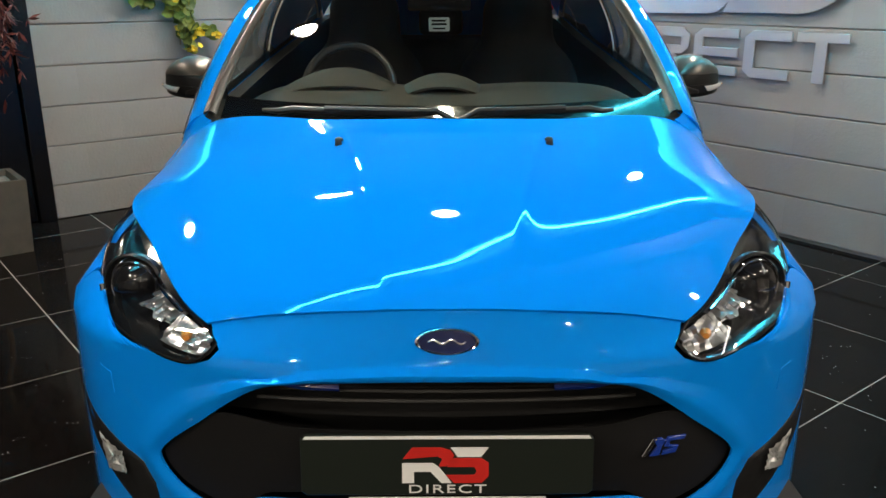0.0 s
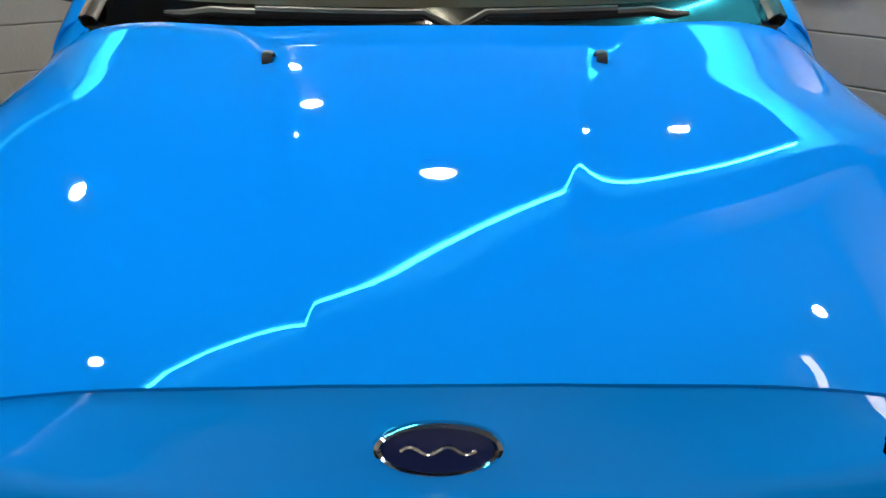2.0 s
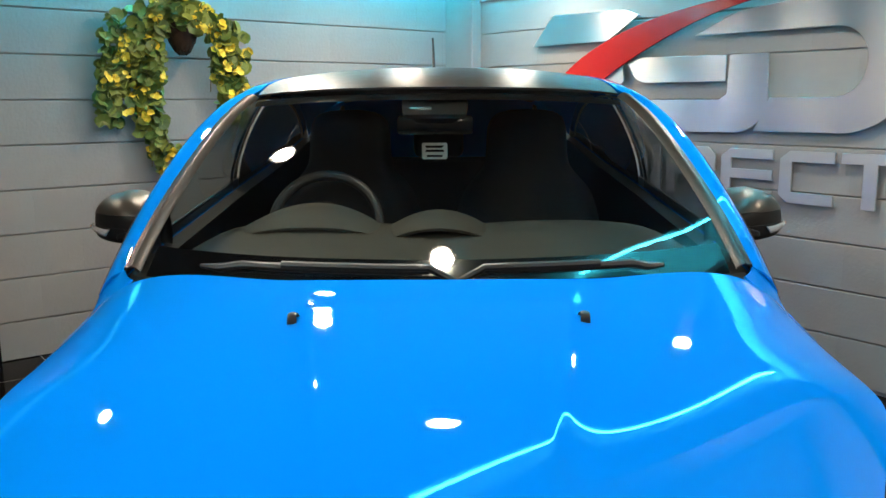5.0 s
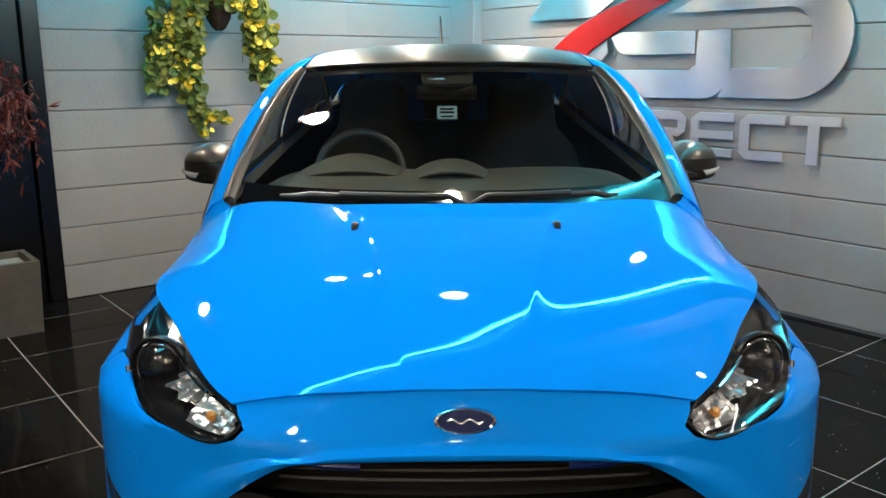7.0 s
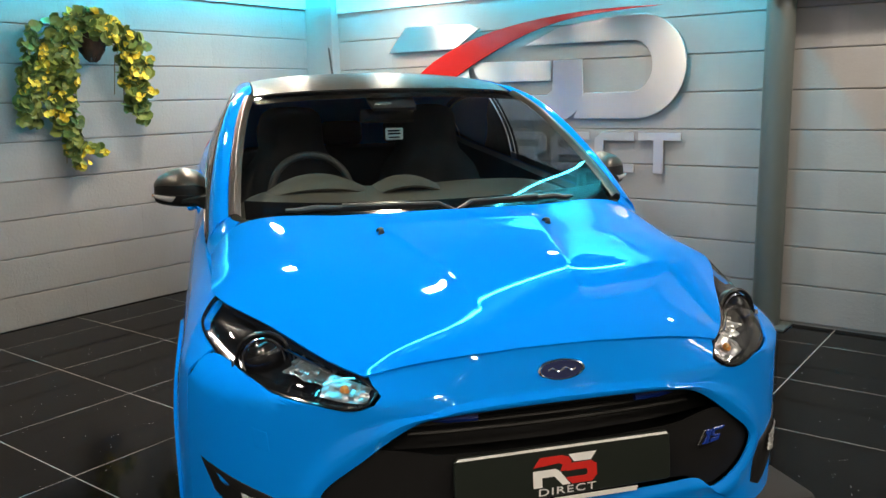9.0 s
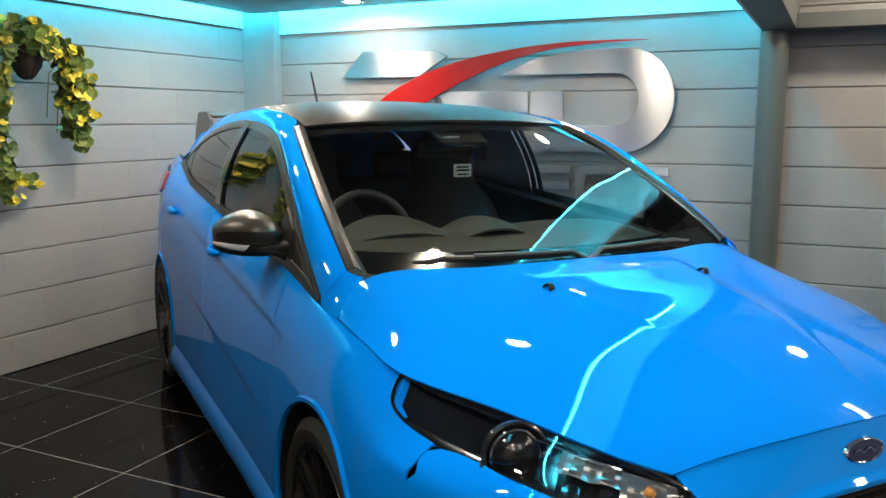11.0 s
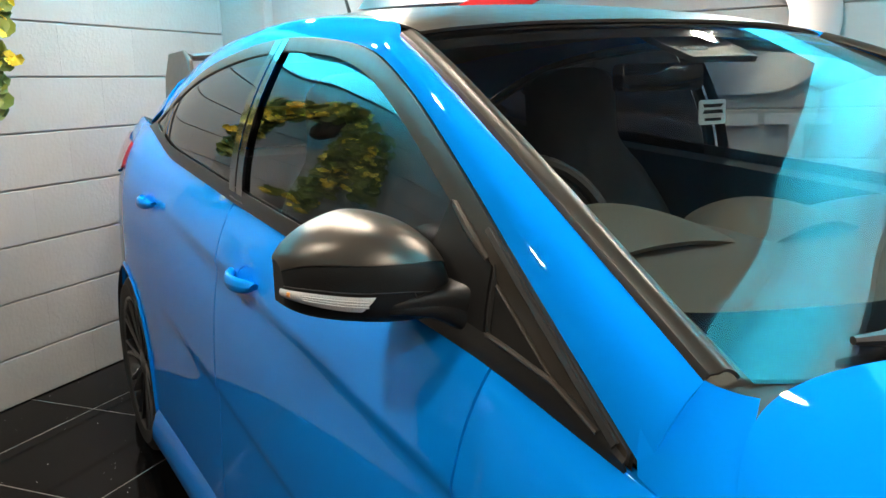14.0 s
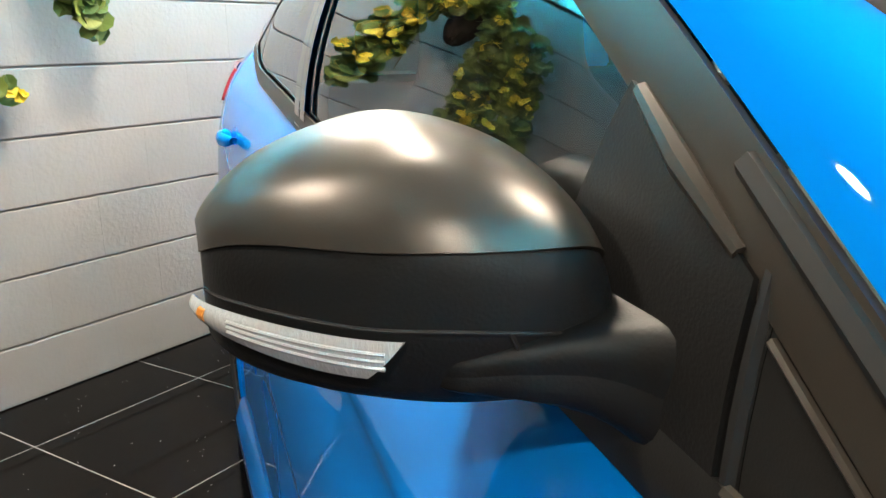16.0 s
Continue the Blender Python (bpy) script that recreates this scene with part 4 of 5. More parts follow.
mesh("rear_window", *both([[(0, 3.93, 1.425), (.3, 3.93, 1.418), (.50, 3.92, 1.385)], [(0, 4.12, 1.325), (.3, 4.12, 1.318), (.52, 4.10, 1.30)], [(0, 4.29, 1.222), (.3, 4.29, 1.214), (.54, 4.26, 1.195)]], 10, 10), PRIVACY, car)
spoiler = mesh("spoiler", *both([[(0, 4.00, 1.460), (.3, 4.00, 1.458), (.50, 4.01, 1.450)], [(0, 4.10, 1.473), (.3, 4.10, 1.471), (.50, 4.11, 1.464)], [(0, 4.34, 1.474), (.3, 4.34, 1.472), (.50, 4.34, 1.466)], [(0, 4.36, 1.462), (.3, 4.36, 1.460), (.50, 4.36, 1.454)]], 10, 12), SATIN_LIT, car, "satin black roof spoiler", thick=0.014)
for side in (1, -1):
    mesh("end_plate", *slab([(3.92, 1.34), (4.05, 1.30), (4.36, 1.27), (4.40, 1.38), (4.37, 1.482), (4.12, 1.485), (4.00, 1.44)], 0.018, lambda a, b, c: (0.50 + c + 0.15 * (1.48 - b), a, b), 0.004), SATIN_LIT, spoiler, side=side, smooth=False)

# ---- wheels ----
def wheel(yc, side):
    hub_x = 0.880 if yc < 2 else 0.872
    R = 0.335
    tyre_prof = [(-0.245, 0.245), (-0.25, 0.29), (-0.235, 0.322), (-0.20, 0.335), (-0.05, 0.335), (-0.018, 0.324), (0.0, 0.295), (-0.004, 0.262), (-0.012, 0.250)]
    ring = lambda prof, n=56: quads([[(hub_x + d, yc + r * math.cos(t), R + r * math.sin(t)) for t in np.linspace(0, 2 * math.pi, n)] for d, r in prof])
    tyre = mesh("tyre", *ring(tyre_prof), RUBBER, car, "low profile black tyre", side=side)
    rim = mesh("rim", *ring([(-0.012, 0.252), (-0.006, 0.250), (-0.012, 0.240), (-0.05, 0.232), (-0.20, 0.225)]), RIM, car, "gloss black multi-spoke alloy rim", side=side)
    mesh("brake_disc", *ring([(-0.10, 0.175), (-0.095, 0.175), (-0.095, 0.08), (-0.09, 0.05)]), STEELEDGE, rim, side=side)
    mesh("hub", *ring([(-0.045, 0.062), (-0.03, 0.055), (-0.022, 0.03), (-0.020, 0.001)]), RIM, rim, side=side)
    for i in range(10):
        a0 = 2 * math.pi * i / 10
        for da in (-0.10, 0.10):
            rows = []
            for k in np.linspace(0, 1, 6):
                r = 0.05 + 0.195 * k
                a = a0 + da * (0.35 + 0.65 * k)
                wv, dp = 0.012 * (1 - 0.25 * k), -0.03 + 0.018 * k
                e = np.array((0, -math.sin(a), math.cos(a)))
                c = np.array((hub_x + dp, yc + r * math.cos(a), R + r * math.sin(a)))
                rows.append([c - e * wv - (0.03, 0, 0), c - e * wv * 0.8, c + (0.004, 0, 0), c + e * wv * 0.8, c + e * wv - (0.03, 0, 0)])
            mesh("spoke", *quads(rows), RIM, rim, side=side)


for yc in wheels:
    for side in (1, -1):
        wheel(yc, side)
mesh("underbody", *box((-0.80, 0.15, 0.15), (0.80, 4.5, 0.30), 0.03), DARK, car)
mesh("bulkhead", *box((-0.70, 0.30, 0.30), (0.70, 1.02, 0.70), 0.03), DARK, car)

# ---- door mirrors ----
MX = np.array((0.788, 0.794, 0.812, 0.842, 0.872, 0.905, 0.935, 0.957, 0.970, 0.976))
MTOP = (1.094, 1.109, 1.126, 1.139, 1.143, 1.136, 1.124, 1.109, 1.095, 1.084)
MBOT = (1.012, 1.010, 1.008, 1.007, 1.007, 1.009, 1.012, 1.016, 1.021, 1.026)
MFRONT = (1.570, 1.558, 1.551, 1.553, 1.563, 1.583, 1.610, 1.638, 1.662, 1.685)
MBACK = 1.725
MC = sp(list(zip(MX, MTOP, MBOT, MFRONT)), 121)
MPROF = sp([(0, 0.02, 0), (0.6, 0.0, 0), (0.88, 0.02, 0), (0.965, 0.10, 0), (1.0, 0.24, 0), (1.0, 0.45, 0), (0.98, 0.60, 0), (0.91, 0.74, 0), (0.77, 0.88, 0), (0.52, 0.975, 0), (0.25, 1.0, 0), (0.0, 0.98, 0)], 101)


def mirror_pt(x, t, grow=0.0, out=0.0):
    """t: 0 at the lower back, round the front, 1 at the upper back."""
    top, bot, fr = (np.interp(x, MC[:, 0], MC[:, q]) for q in (1, 2, 3))
    i = t * 100
    d, h = np.interp(i, range(101), MPROF[:, 0]), np.interp(i, range(101), MPROF[:, 1])
    return np.array((x + out * grow * min(1, max(0, (x - 0.89) / 0.08)), MBACK - (MBACK - fr) * d - grow * d, bot + (top - bot) * h + grow * max(0, h - 0.4) * 1.6))


def cap_edge(x):
    q = 0.60 + 0.20 * ((x - 0.872) / 0.104) ** 2
    return float(np.interp(q, MPROF[20:80, 1], range(20, 80))) / 100


for side in (1, -1):
    xs = MC[::2, 0]
    house = mesh("door_mirror", *quads([[mirror_pt(x, t) for t in np.linspace(0, cap_edge(x) + 0.03, 30)] for x in xs]), BUMPERBLACK, car, "matt black door mirror with satin cap", side=side)
    mesh("mirror_cap", *quads([[mirror_pt(x, t, 0.0012) for t in np.linspace(cap_edge(x), 1.0, 26)] for x in xs]), SATIN_LIT, house, "satin black mirror cap", side=side, thick=0.003)
    for q in (xs[-1], xs[0]):
        ends = [[mirror_pt(q, t) for t in np.linspace(0, 1, 30)], [mirror_pt(q, t) * (1, 0, 1) + (0, MBACK, 0) for t in np.linspace(0, 1, 30)]]
        mesh("mirror_end", *quads(ends), BUMPERBLACK, house, side=side)
    mesh("mirror_glass", *quads([[(x, MBACK - 0.006, np.interp(x, MX, q)) for x in xs] for q in (MBOT, MTOP)]), CHROME, house, side=side)
    lensx = np.interp(np.linspace(4.65, 9, 26), range(10), MX)

    def lens_t(x, w):
        f = min(1.0, max(0.0, (x - lensx[0]) / (lensx[-1] - lensx[0])))
        return float(np.interp(0.165 + 0.145 * w + 0.13 * f * f, MPROF[20:80, 1], range(20, 80))) / 100

    lens_rows = []
    for x in np.linspace(lensx[0], lensx[-1], 60):
        f = (lensx[-1] - x) / (lensx[-1] - lensx[0])
        lens_rows.append([mirror_pt(x + 0.014 * (1 - w) * f, lens_t(x, w), 0.004 + 0.004 * math.sin(math.pi * (0.15 + 0.7 * w)), 1.0) for w in np.linspace(0, 1, 10)])
    mesh("indicator_lens", *quads(lens_rows), PEARL, house, "clear ribbed indicator lens", side=side, thick=0.003)
    for w in (0.3, 0.5, 0.7):
        mesh("lens_rib", *tube([mirror_pt(x, lens_t(x, w), 0.0092, 1.0) for x in np.linspace(lensx[0] + 0.008, lensx[15], 14)], 0.0011, 6), PEARL, house, side=side)
    mesh("indicator_bulb", *tube([mirror_pt(lensx[19], lens_t(lensx[19], 0.55), 0.0068, 1.0), mirror_pt(lensx[21], lens_t(lensx[21], 0.55), 0.0068, 1.0)], 0.0042, 8), AMBER, house, side=side)
    seam = [mirror_pt(x, lens_t(x, 1.18), 0.001) for x in np.linspace(0.80, lensx[-1], 40)]
    mesh("housing_seam", *tube(seam, 0.0012, 6), DARK, house, side=side)
    mesh("foot_seam", *tube([mirror_pt(0.838 + 0.010 * w, lens_t(0.838, w * 1.18), 0.0012) for w in np.linspace(-0.9, 1, 10)], 0.0014, 6), DARK, house, side=side)
    ring = ((0.0, 0.5), (0.0, 0.12), (0.05, 0.02), (0.42, 0.0), (0.9, 0.02), (1.0, 0.3), (1.0, 0.8), (0.9, 1.0), (0.10, 0.98), (0.01, 0.88), (0.0, 0.5))
    arm = loft([[(x, y0 + a * (y1 - y0), z0 + b * (z1 - z0)) for a, b in ring] for x, y0, y1, z0, z1 in (
        (0.764, 1.474, 1.69, 0.940, 1.078), (0.778, 1.494, 1.69, 0.970, 1.064), (0.790, 1.513, 1.68, 0.992, 1.058),
        (0.812, 1.534, 1.67, 1.009, 1.054), (0.845, 1.549, 1.66, 1.018, 1.047), (0.875, 1.566, 1.65, 1.022, 1.038), (0.885, 1.60, 1.63, 1.027, 1.032))], 60, 28)
    mesh("mirror_arm", *arm, BUMPERBLACK, house, side=side)

# ---- cabin ----
mesh("dashboard", *both([[(0, 1.13, .975), (.35, 1.14, .975), (.62, 1.19, .975), (.70, 1.24, .96)], [(0, 1.45, 1.005), (.35, 1.45, 1.01), (.60, 1.47, 1.01), (.70, 1.5, .98)],
                         [(0, 1.72, 1.035), (.33, 1.74, 1.045), (.58, 1.74, 1.03), (.68, 1.72, .97)], [(0, 1.80, 1.00), (.33, 1.82, 1.00), (.58, 1.80, .98), (.66, 1.78, .93)], [(0, 1.82, .70), (.33, 1.84, .70), (.58, 1.82, .70), (.66, 1.8, .7)]], 20, 30), DASH, car, "dark grey moulded dashboard top")
mesh("instrument_hood", *loft([[(-.55, 1.60, 1.02), (-.45, 1.60, 1.04), (-.36, 1.60, 1.045), (-.27, 1.60, 1.04), (-.17, 1.60, 1.02)], [(-.56, 1.72, 1.03), (-.46, 1.72, 1.075), (-.36, 1.72, 1.09), (-.26, 1.72, 1.075), (-.16, 1.72, 1.03)],
                              [(-.55, 1.82, 1.0), (-.46, 1.83, 1.06), (-.36, 1.83, 1.08), (-.26, 1.83, 1.06), (-.17, 1.82, 1.0)]], 18, 12), DASH, car, thick=0.008)
mesh("centre_hood", *loft([[(-.12, 1.58, 1.02), (0, 1.57, 1.045), (.12, 1.58, 1.02)], [(-.14, 1.72, 1.03), (0, 1.72, 1.075), (.14, 1.72, 1.03)], [(-.13, 1.82, 1.0), (0, 1.83, 1.05), (.13, 1.82, 1.0)]], 14, 12), DASH, car, thick=0.008)
sw = np.array((-.355, 1.93, 1.005))
rim_pts = [sw + 0.168 * (math.cos(t) * np.array((1, 0, 0)) + math.sin(t) * np.array((0, 0.40, 0.92)) * 0.98) for t in np.linspace(0, 2 * math.pi, 48, endpoint=False)]
steer = mesh("steering_wheel", *tube(rim_pts, 0.016, 10, True), LEATHER, car, "black leather steering wheel")
for a in (0.0, math.pi, -math.pi / 2):
    mesh("wheel_spoke", *tube([sw + (0, -.02, 0), sw + 0.163 * (math.cos(a) * np.array((1, 0, 0)) + math.sin(a) * np.array((0, 0.40, 0.92)))], 0.018, 8), SEAT, steer)
mesh("wheel_hub", *tube([sw + (0, -0.06, 0.03), sw + (0, 0.02, -0.01)], 0.06, 16), SEAT, steer)


def seat(cx, cy, name, rs=True):
    back = mesh(name, *loft([[(cx - .25, cy + .02, .55), (cx - .20, cy - .07, .55), (cx, cy - .03, .55), (cx + .20, cy - .07, .55), (cx + .25, cy + .02, .55)],
                             [(cx - .27, cy + .10, .80), (cx - .22, cy - .03, .80), (cx, cy + .04, .80), (cx + .22, cy - .03, .80), (cx + .27, cy + .10, .80)],
                             [(cx - .24, cy + .16, 1.0), (cx - .17, cy + .08, 1.0), (cx, cy + .10, 1.0), (cx + .17, cy + .08, 1.0), (cx + .24, cy + .16, 1.0)],
                             [(cx - .15, cy + .2, 1.12), (cx - .11, cy + .14, 1.13), (cx, cy + .14, 1.13), (cx + .11, cy + .14, 1.13), (cx + .15, cy + .2, 1.12)],
                             [(cx - .13, cy + .22, 1.28), (cx - .10, cy + .16, 1.31), (cx, cy + .15, 1.32), (cx + .10, cy + .16, 1.31), (cx + .13, cy + .22, 1.28)],
                             [(cx - .12, cy + .25, 1.26), (cx - .10, cy + .24, 1.28), (cx, cy + .24, 1.29), (cx + .10, cy + .24, 1.28), (cx + .12, cy + .25, 1.26)]], 20, 36), SEAT, car, "black sports seat with blue piping", thick=0.06)
    mesh("seat_cushion", *box((cx - .25, cy - .48, .42), (cx + .25, cy + .05, .60), 0.05), SEAT, back)
    for sg in (1, -1):
        mesh("piping", *tube([(cx + sg * .205, cy - .055, .70), (cx + sg * .215, cy - .02, .85), (cx + sg * .165, cy + .065, 1.02)], 0.006, 6), SEATBLUE, back)
    if rs:
        mesh("seat_emblem", *join(*[slab(p, 0.004, lambda a, b, c: (cx + a, cy + 0.105 - c, b)) for p in ([(-.045, 1.04), (-.035, 1.04), (-.02, 1.075), (-.03, 1.075)], [(-.02, 1.04), (-.008, 1.04), (.004, 1.075), (-.022, 1.075)], [(.006, 1.04), (.034, 1.04), (.046, 1.075), (.016, 1.075)])]), SILVER, back, smooth=False)


seat(-0.36, 2.55, "driver_seat")
seat(0.36, 2.55, "passenger_seat")
mesh("rear_bench", *box((-.62, 3.30, .45), (.62, 3.48, 1.12), 0.06), SEAT, car)
for x in (-.38, 0, .38):
    mesh("rear_headrest", *box((x - .12, 3.36, 1.12), (x + .12, 3.46, 1.26), 0.03), SEAT, car)
mesh("cabin_floor", *box((-.70, 1.85, .30), (.70, 4.2, .42), 0.02), DARK, car)
mesh("headlining", *both([[(0, 2.02, 1.405), (.3, 2.03, 1.40), (.52, 2.06, 1.385)], [(0, 2.7, 1.475), (.3, 2.7, 1.467), (.52, 2.7, 1.445)], [(0, 3.85, 1.42), (.3, 3.85, 1.41), (.50, 3.85, 1.38)]], 10, 14), DARK, car)
mesh("rear_view_mirror", *box((-.13, 1.96, 1.285), (.11, 2.0, 1.345), 0.012), GLOSSBLACK, car)
mesh("sensor_pod", *loft([[(-.10, 1.80, 1.345), (0, 1.79, 1.345), (.08, 1.80, 1.345)], [(-.11, 1.90, 1.385), (0, 1.90, 1.38), (.09, 1.90, 1.385)], [(-.10, 1.95, 1.405), (0, 1.95, 1.40), (.08, 1.95, 1.405)]], 10, 8), TRIM, car, thick=0.012)
mesh("pod_window", *box((-.085, 1.835, 1.352), (-.02, 1.85, 1.372), 0.003), SILVER, car)
tag = mesh("hanging_tag", *slab([(-.045, 1.218), (.023, 1.218), (.027, 1.222), (.027, 1.263), (.023, 1.267), (-.045, 1.267), (-.049, 1.263), (-.049, 1.222)], 0.003, lambda a, b, c: (a, 1.83 - c, b), 0.0006), WHITE, car, "white tag on windscreen", smooth=False)
for q in ([(-.040, 1.240), (.018, 1.240), (.014, 1.247), (-.036, 1.247)], [(-.036, 1.252), (.010, 1.252), (.018, 1.259), (-.040, 1.259)], [(-.034, 1.225), (.012, 1.225), (.012, 1.231), (-.034, 1.231)]):
    mesh("tag_print", *slab(q, 0.001, lambda a, b, c: (a, 1.8265 - c, b)), GLOSSBLACK, tag, smooth=False)

# ---- plants ----
def leaf_cloud(points, size, nrm_bias, seed, lobes=8, cup=0.25, aspect=1.0):
    """Small cupped leaves at the points."""
    rng = np.random.default_rng(seed)
    V, F = [], []
    for p in points:
        n = rng.normal(size=3) * 0.55 + nrm_bias
        n /= np.linalg.norm(n)
        a = np.cross(n, rng.normal(size=3))
        a /= np.linalg.norm(a)
        b = np.cross(n, a)
        r = size * rng.uniform(0.55, 1.15)
        k = len(V)
        V.append(np.array(p) - n * r * cup)
        for t in np.linspace(0, 2 * math.pi, lobes, endpoint=False):
            w = 1 if abs(t - math.pi) > 0.2 else 0.55
            V.append(np.array(p) + r * w * (math.cos(t) * a + math.sin(t) * b * aspect))
        F += [(k, k + 1 + i, k + 1 + (i + 1) % lobes) for i in range(lobes)]
    return np.array(V), F


def hanging_basket():
    rng = np.random.default_rng(4)
    base = rm([[1.42, WALL_L - 0.16, 1.65]])[0]
    t = thing("hanging_basket", base, "wicker wall basket of trailing ivy and yellow flowers", "plant")
    prof = ((0.02, 1.66), (0.05, 1.68), (0.085, 1.73), (0.105, 1.81), (0.11, 1.83))
    mesh("basket", *quads([[rm([1.42 + r * 0.8 * math.cos(a), WALL_L - 0.15 + r * math.sin(a), z + 0.006 * math.sin(12 * a + 40 * z)]) for a in np.linspace(0, 2 * math.pi, 40)] for r, z in prof]), WICKER, t, "dark woven wicker basket", thick=0.01)
    mesh("bracket", *tube(rm([(1.42, WALL_L, 1.95), (1.42, WALL_L - 0.15, 1.98), (1.42, WALL_L - 0.15, 1.80)]), 0.006, 6), TRIM, t)
    pts = []

    def strand(n, u0, z0, u1, z1, spread, v0, v1):
        for _ in range(n):
            k = rng.uniform() ** 0.8
            du, dz = np.clip(rng.normal(size=2), -1.5, 1.5)
            u = u0 + (u1 - u0) * k + du * spread * (1 - 0.55 * k)
            z = z0 + (z1 - z0) * k + dz * spread * 0.8
            pts.append(rm([u, WALL_L - (v0 + (v1 - v0) * k) - min(1.5, abs(rng.normal())) * 0.05, z]))

    strand(130, 1.12, 1.83, 1.42, 1.89, 0.065, 0.13, 0.16)
    strand(250, 1.12, 1.78, 1.01, 1.37, 0.085, 0.12, 0.06)
    strand(210, 1.22, 1.76, 1.21, 1.28, 0.07, 0.13, 0.05)
    strand(80, 1.22, 1.34, 1.28, 1.03, 0.042, 0.10, 0.08)
    strand(18, 1.30, 1.12, 1.46, 1.09, 0.018, 0.08, 0.06)
    strand(120, 1.44, 1.88, 1.68, 1.74, 0.06, 0.18, 0.20)
    strand(230, 1.66, 1.74, 1.69, 1.34, 0.075, 0.20, 0.15)
    strand(30, 1.34, 1.86, 1.50, 1.84, 0.04, 0.22, 0.24)
    nb = rm([[-0.15, -0.9, 0.35]])[0]
    mesh("ivy_leaves", *leaf_cloud(pts, 0.040, nb, 1), LEAF, t, "variegated green ivy leaves", smooth=False)["kind"] = "stuff"
    fl = [pts[i] + rm([[0, -0.03, 0.01]])[0] for i in rng.choice(len(pts), 58, replace=False)]
    petals = [np.array(p) + rng.normal(size=3) * 0.014 for p in fl for _ in range(6)]
    mesh("blossom", *leaf_cloud(petals, 0.024, nb, 2, 6, 0.4), PETAL, t, "bright yellow flowers", smooth=False)["kind"] = "stuff"
    stems = [tube(rm([(1.42, WALL_L - 0.14, 1.8), ((1.42 + u) / 2, WALL_L - 0.13, 1.86), (u, WALL_L - 0.12, min(1.72, z + 0.5)), (u, WALL_L - 0.08, z + 0.25), (u, WALL_L - 0.04, z)]), 0.003, 5) for u, z in ((1.03, 1.4), (1.24, 1.02), (1.20, 1.2), (1.68, 1.36), (1.62, 1.45))]
    for shape in stems:
        mesh("stem", *shape, BARK, t)


hanging_basket()


def square_pot(name, u, v, half, h, label):
    c = rm([[u, v, 0]])[0]
    t = thing(name, c, label, "plant")
    w0, w1 = half * 0.93, half
    rows = []
    for r, z in ((w0, 0.0), (w1, h - 0.02), (w1, h), (w1 - 0.03, h), (w1 - 0.035, h - 0.05)):
        rows.append([rm([u + r * a, v + r * b, z]) for a, b in ((-1, -1), (1, -1), (1, 1), (-1, 1), (-1, -1))])
    mesh("planter", *quads(rows), PLANTER, t, "grey stone-effect square planter", smooth=False)
    mesh("gravel", *rbox((u - w1 + 0.035, v - w1 + 0.035, h - 0.08), (u + w1 - 0.035, v + w1 - 0.035, h - 0.035), 0.004), GRAVEL, t)
    return t


def maple():
    u, v = -0.08, 3.93
    t = square_pot("maple_tree", u, v, 0.19, 0.40, "dark red maple tree in square stone-effect planter")
    rng = np.random.default_rng(9)
    trunk = rm([(u, v, 0.34), (u + 0.02, v, 0.6), (u - 0.03, v + 0.02, 0.85), (u + 0.01, v, 1.1), (u, v, 1.4)])
    mesh("trunk", *tube(sp(trunk, 14), np.linspace(0.018, 0.009, 14), 8), BARK, t)
    limbs, tips = [], []
    for i in range(16):
        a, z0 = rng.uniform(0, 6.3), rng.uniform(0.9, 1.35)
        e = (u + 0.26 * math.cos(a) * rng.uniform(0.5, 1), v + 0.22 * math.sin(a) * rng.uniform(0.5, 1), z0 + rng.uniform(-0.05, 0.35))
        limbs.append(tube(rm([(u, v, z0), ((u + e[0]) / 2, (v + e[1]) / 2, z0 + 0.12), e]), [0.007, 0.005, 0.003], 5))
        tips += [(np.array(e) * k + np.array((u, v, z0 + 0.12)) * (1 - k)) for k in rng.uniform(0.3, 1.05, 26)]
    mesh("limbs", *join(*limbs), BARK, t)
    V, F = [], []
    for p in tips:
        p = p + rng.normal(size=3) * (0.06, 0.06, 0.08)
        for _ in range(5):
            d = rng.normal(size=3) * 0.6 + (0, 0, -0.9)
            d /= np.linalg.norm(d)
            s = np.cross(d, rng.normal(size=3))
            s /= np.linalg.norm(s)
            L = rng.uniform(0.04, 0.085)
            k = len(V)
            V += [p, p + d * L * 0.5 + s * L * 0.10, p + d * L, p + d * L * 0.5 - s * L * 0.10]
            F.append((k, k + 1, k + 2, k + 3))
    mesh("leaves", rm(V), F, MAPLE, t, "drooping dark red leaves", smooth=False)["kind"] = "stuff"


maple()


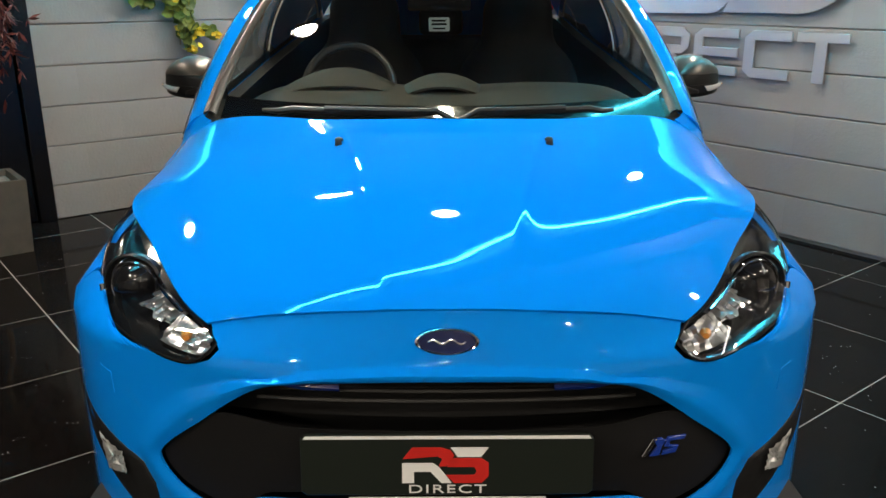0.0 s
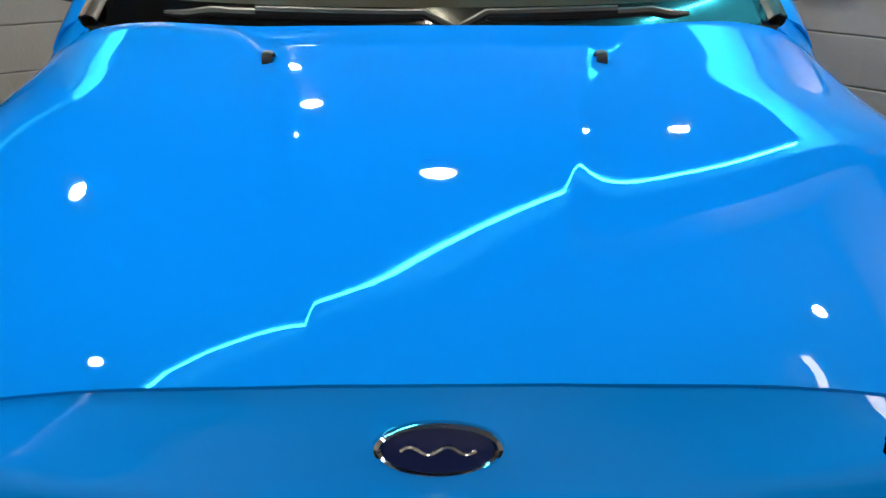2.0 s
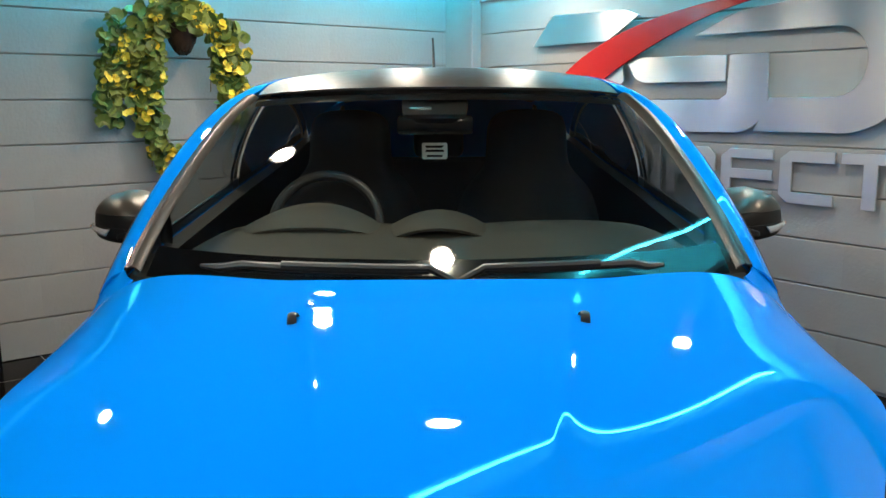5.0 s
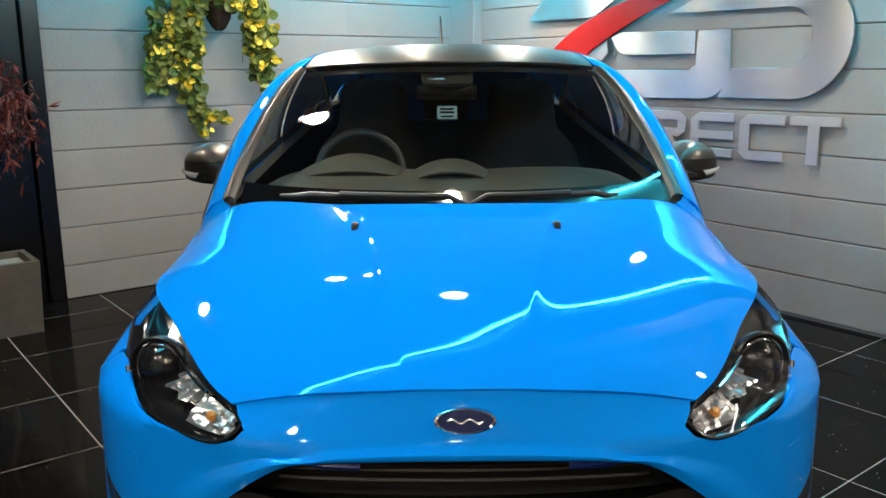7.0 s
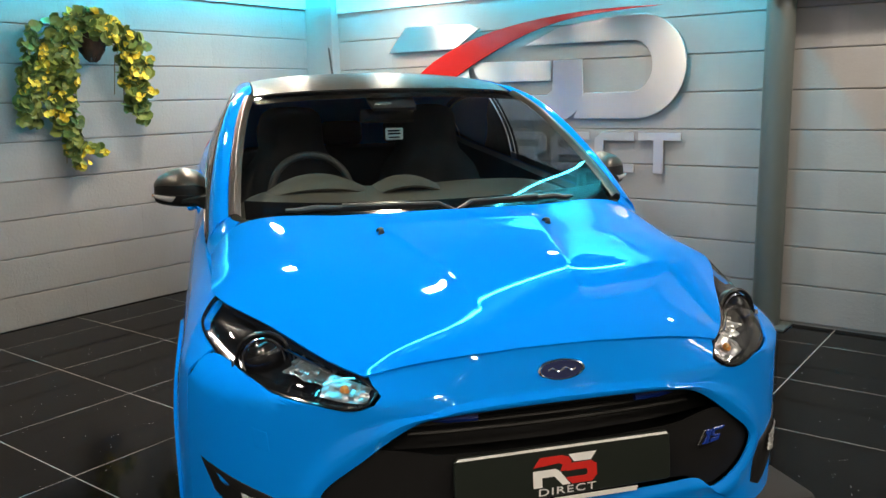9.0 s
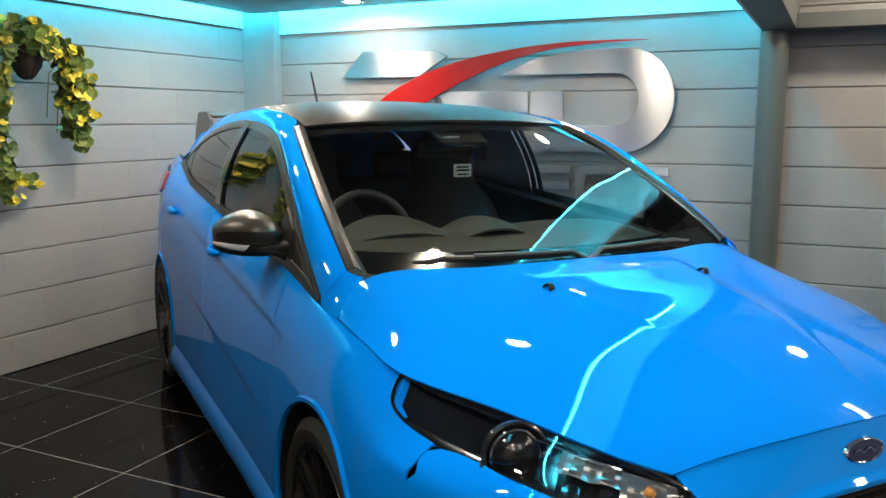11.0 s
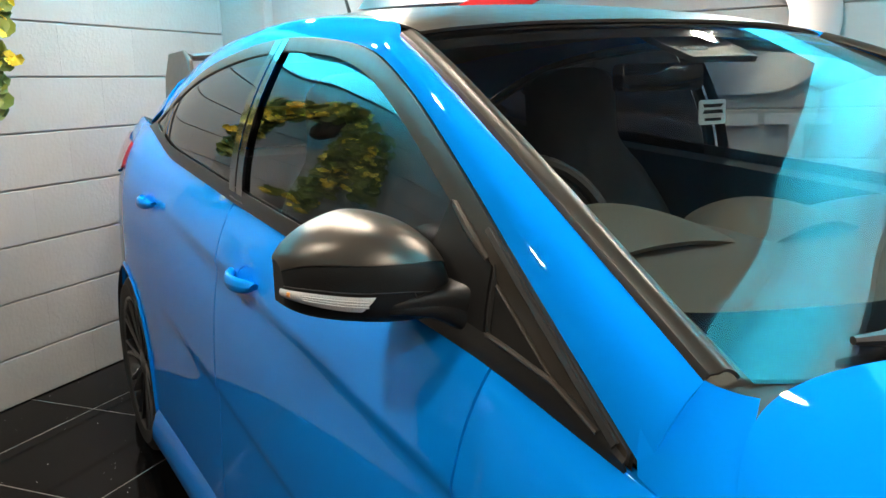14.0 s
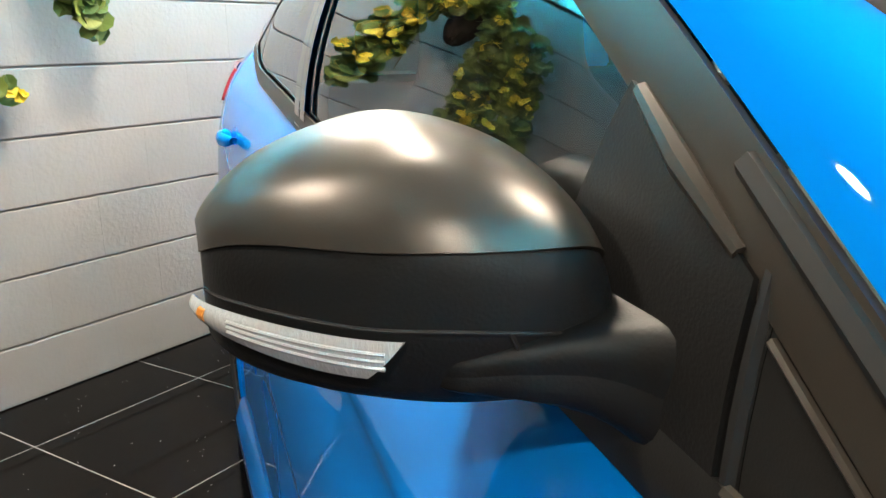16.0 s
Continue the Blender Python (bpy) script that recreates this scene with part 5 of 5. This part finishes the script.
def bamboo():
    u, v = 3.18, -0.42
    t = square_pot("bamboo_plant", u, v, 0.15, 0.34, "green long-leaved plant in dark planter by wall")
    rng = np.random.default_rng(12)
    canes, V, F = [], [], []
    for i in range(7):
        a = rng.uniform(0, 6.3)
        top = np.array((u + 0.16 * math.cos(a), v + 0.16 * math.sin(a), rng.uniform(1.0, 1.5)))
        root = np.array((u + 0.04 * math.cos(a), v + 0.04 * math.sin(a), 0.28))
        canes.append(tube(rm([root, (root + top) / 2 + (0, 0, 0.05), top]), [0.007, 0.006, 0.003], 6))
        for _ in range(34):
            k = rng.uniform(0.25, 1.02)
            p = root + (top - root) * k
            d = np.array((rng.normal(), rng.normal(), rng.uniform(-0.7, 0.3)))
            d /= np.linalg.norm(d)
            s = np.cross(d, (0, 0, 1))
            s /= np.linalg.norm(s)
            L = rng.uniform(0.10, 0.2)
            j = len(V)
            V += [p, p + d * L * 0.4 + s * L * 0.07, p + d * L - (0, 0, 0.03), p + d * L * 0.4 - s * L * 0.07]
            F.append((j, j + 1, j + 2, j + 3))
    mesh("canes", *join(*canes), BARK, t)
    mesh("leaves", rm(V), F, BAMBOO, t, "long green leaves", smooth=False)["kind"] = "stuff"


bamboo()

# ---- black door ----
door = thing("door_1", rm([[-0.1, WALL_L + 0.02, 0]])[0], "glossy black door with brushed steel lever handle", "door", kind="structure")
mesh("door_leaf", *rbox((-0.55, WALL_L - 0.01, 0.01), (0.26, WALL_L + 0.04, 2.1), 0.004), BLACKDOOR, door, smooth=False)
mesh("door_frame", *rbox((0.27, WALL_L - 0.04, 0.0), (0.365, WALL_L + 0.1, 2.2), 0.004), BLACKDOOR, door, smooth=False)
mesh("handle_plate", *rbox((0.10, WALL_L - 0.02, 1.13), (0.17, WALL_L - 0.008, 1.22), 0.003), STEEL, door, smooth=False)
mesh("lever", *rbox((0.02, WALL_L - 0.06, 1.045), (0.17, WALL_L - 0.035, 1.075), 0.006), STEEL, door, smooth=False)

# ---- pieces: wall blocks and floor tiles ----
def unit_block(l, h, d):
    e, g = 0.0045, 0.0003
    prof = [(d, 0.0), (e, 0.0), (e * 0.3, e * 0.3), (0.0, e), (0.0, h - e), (e * 0.3, h - e * 0.3), (e, h), (d, h)]
    V, F = quads([[(x, y + (g if edge else 0), z) for y, z in prof] for x, edge in ((-l / 2, 1), (-l / 2 + g, 0), (l / 2 - g, 0), (l / 2, 1))])
    me = bpy.data.meshes.new("block")
    me.from_pydata((V * S).tolist(), [], F)
    me.materials.append(WALLPAINT)
    return me


def place_piece(name, me, parent, m):
    ob = new(name, me)
    ob.parent = parent
    ob.matrix_world = m
    return ob


rng = np.random.default_rng(21)
MESHES = {}


def blocks(parent, pitch, first, a0, a1, ztop, to_world):
    length = 0.47
    k = 0
    z = first - pitch * math.ceil(first / pitch)
    while z < ztop - 0.02:
        zb, zt = max(z, 0.0), min(z + pitch, ztop)
        a = a0 - (length / 2 if k % 2 else 0)
        while a < a1 - 0.01:
            b0, b1 = max(a, a0), min(a + length, a1)
            if b1 - b0 > 0.02 and zt - zb > 0.02:
                key = (round(b1 - b0, 3), round(zt - zb, 3))
                if key not in MESHES:
                    MESHES[key] = unit_block(key[0] - 0.0004, key[1] - 0.006, 0.03)
                place_piece("block", MESHES[key], parent, to_world((b0 + b1) / 2, zb + 0.003, rng.normal() * 0.0005))
            a += length
        z += pitch
        k += 1


RZ = Matrix.Rotation(ROOM, 4, "Z")
blocks(wall_l, 0.2385, 0.212, 0.365, 3.46, 2.14, lambda a, z, d: RZ @ pose(a * S, (WALL_L + d) * S, z * S))
blocks(wall_r, 0.2290, 0.245, -4.5, 4.07, 2.10, lambda a, z, d: RZ @ pose((WALL_R + d) * S, a * S, z * S, 0, 0, -90))

TU, TV, U0, V0 = 0.65, 0.64, -0.085, 0.165
V, F = box((-TU / 2 + 0.0026, -TV / 2 + 0.0026, -0.01), (TU / 2 - 0.0026, TV / 2 - 0.0026, 0.0), 0.0008)
tile_me = bpy.data.meshes.new("tile")
tile_me.from_pydata((V * S).tolist(), [], F)
tile_me.materials.append(GRANITE)
for i in range(-7, 6):
    for j in range(-8, 7):
        u, v = U0 + TU * (i + 0.5), V0 + TV * (j + 0.5)
        if -4.8 < u < 3.9 and -4.9 < v < 4.75:
            place_piece("tile", tile_me, floor, RZ @ pose(u * S, v * S, -0.0005 * S * rng.uniform()))
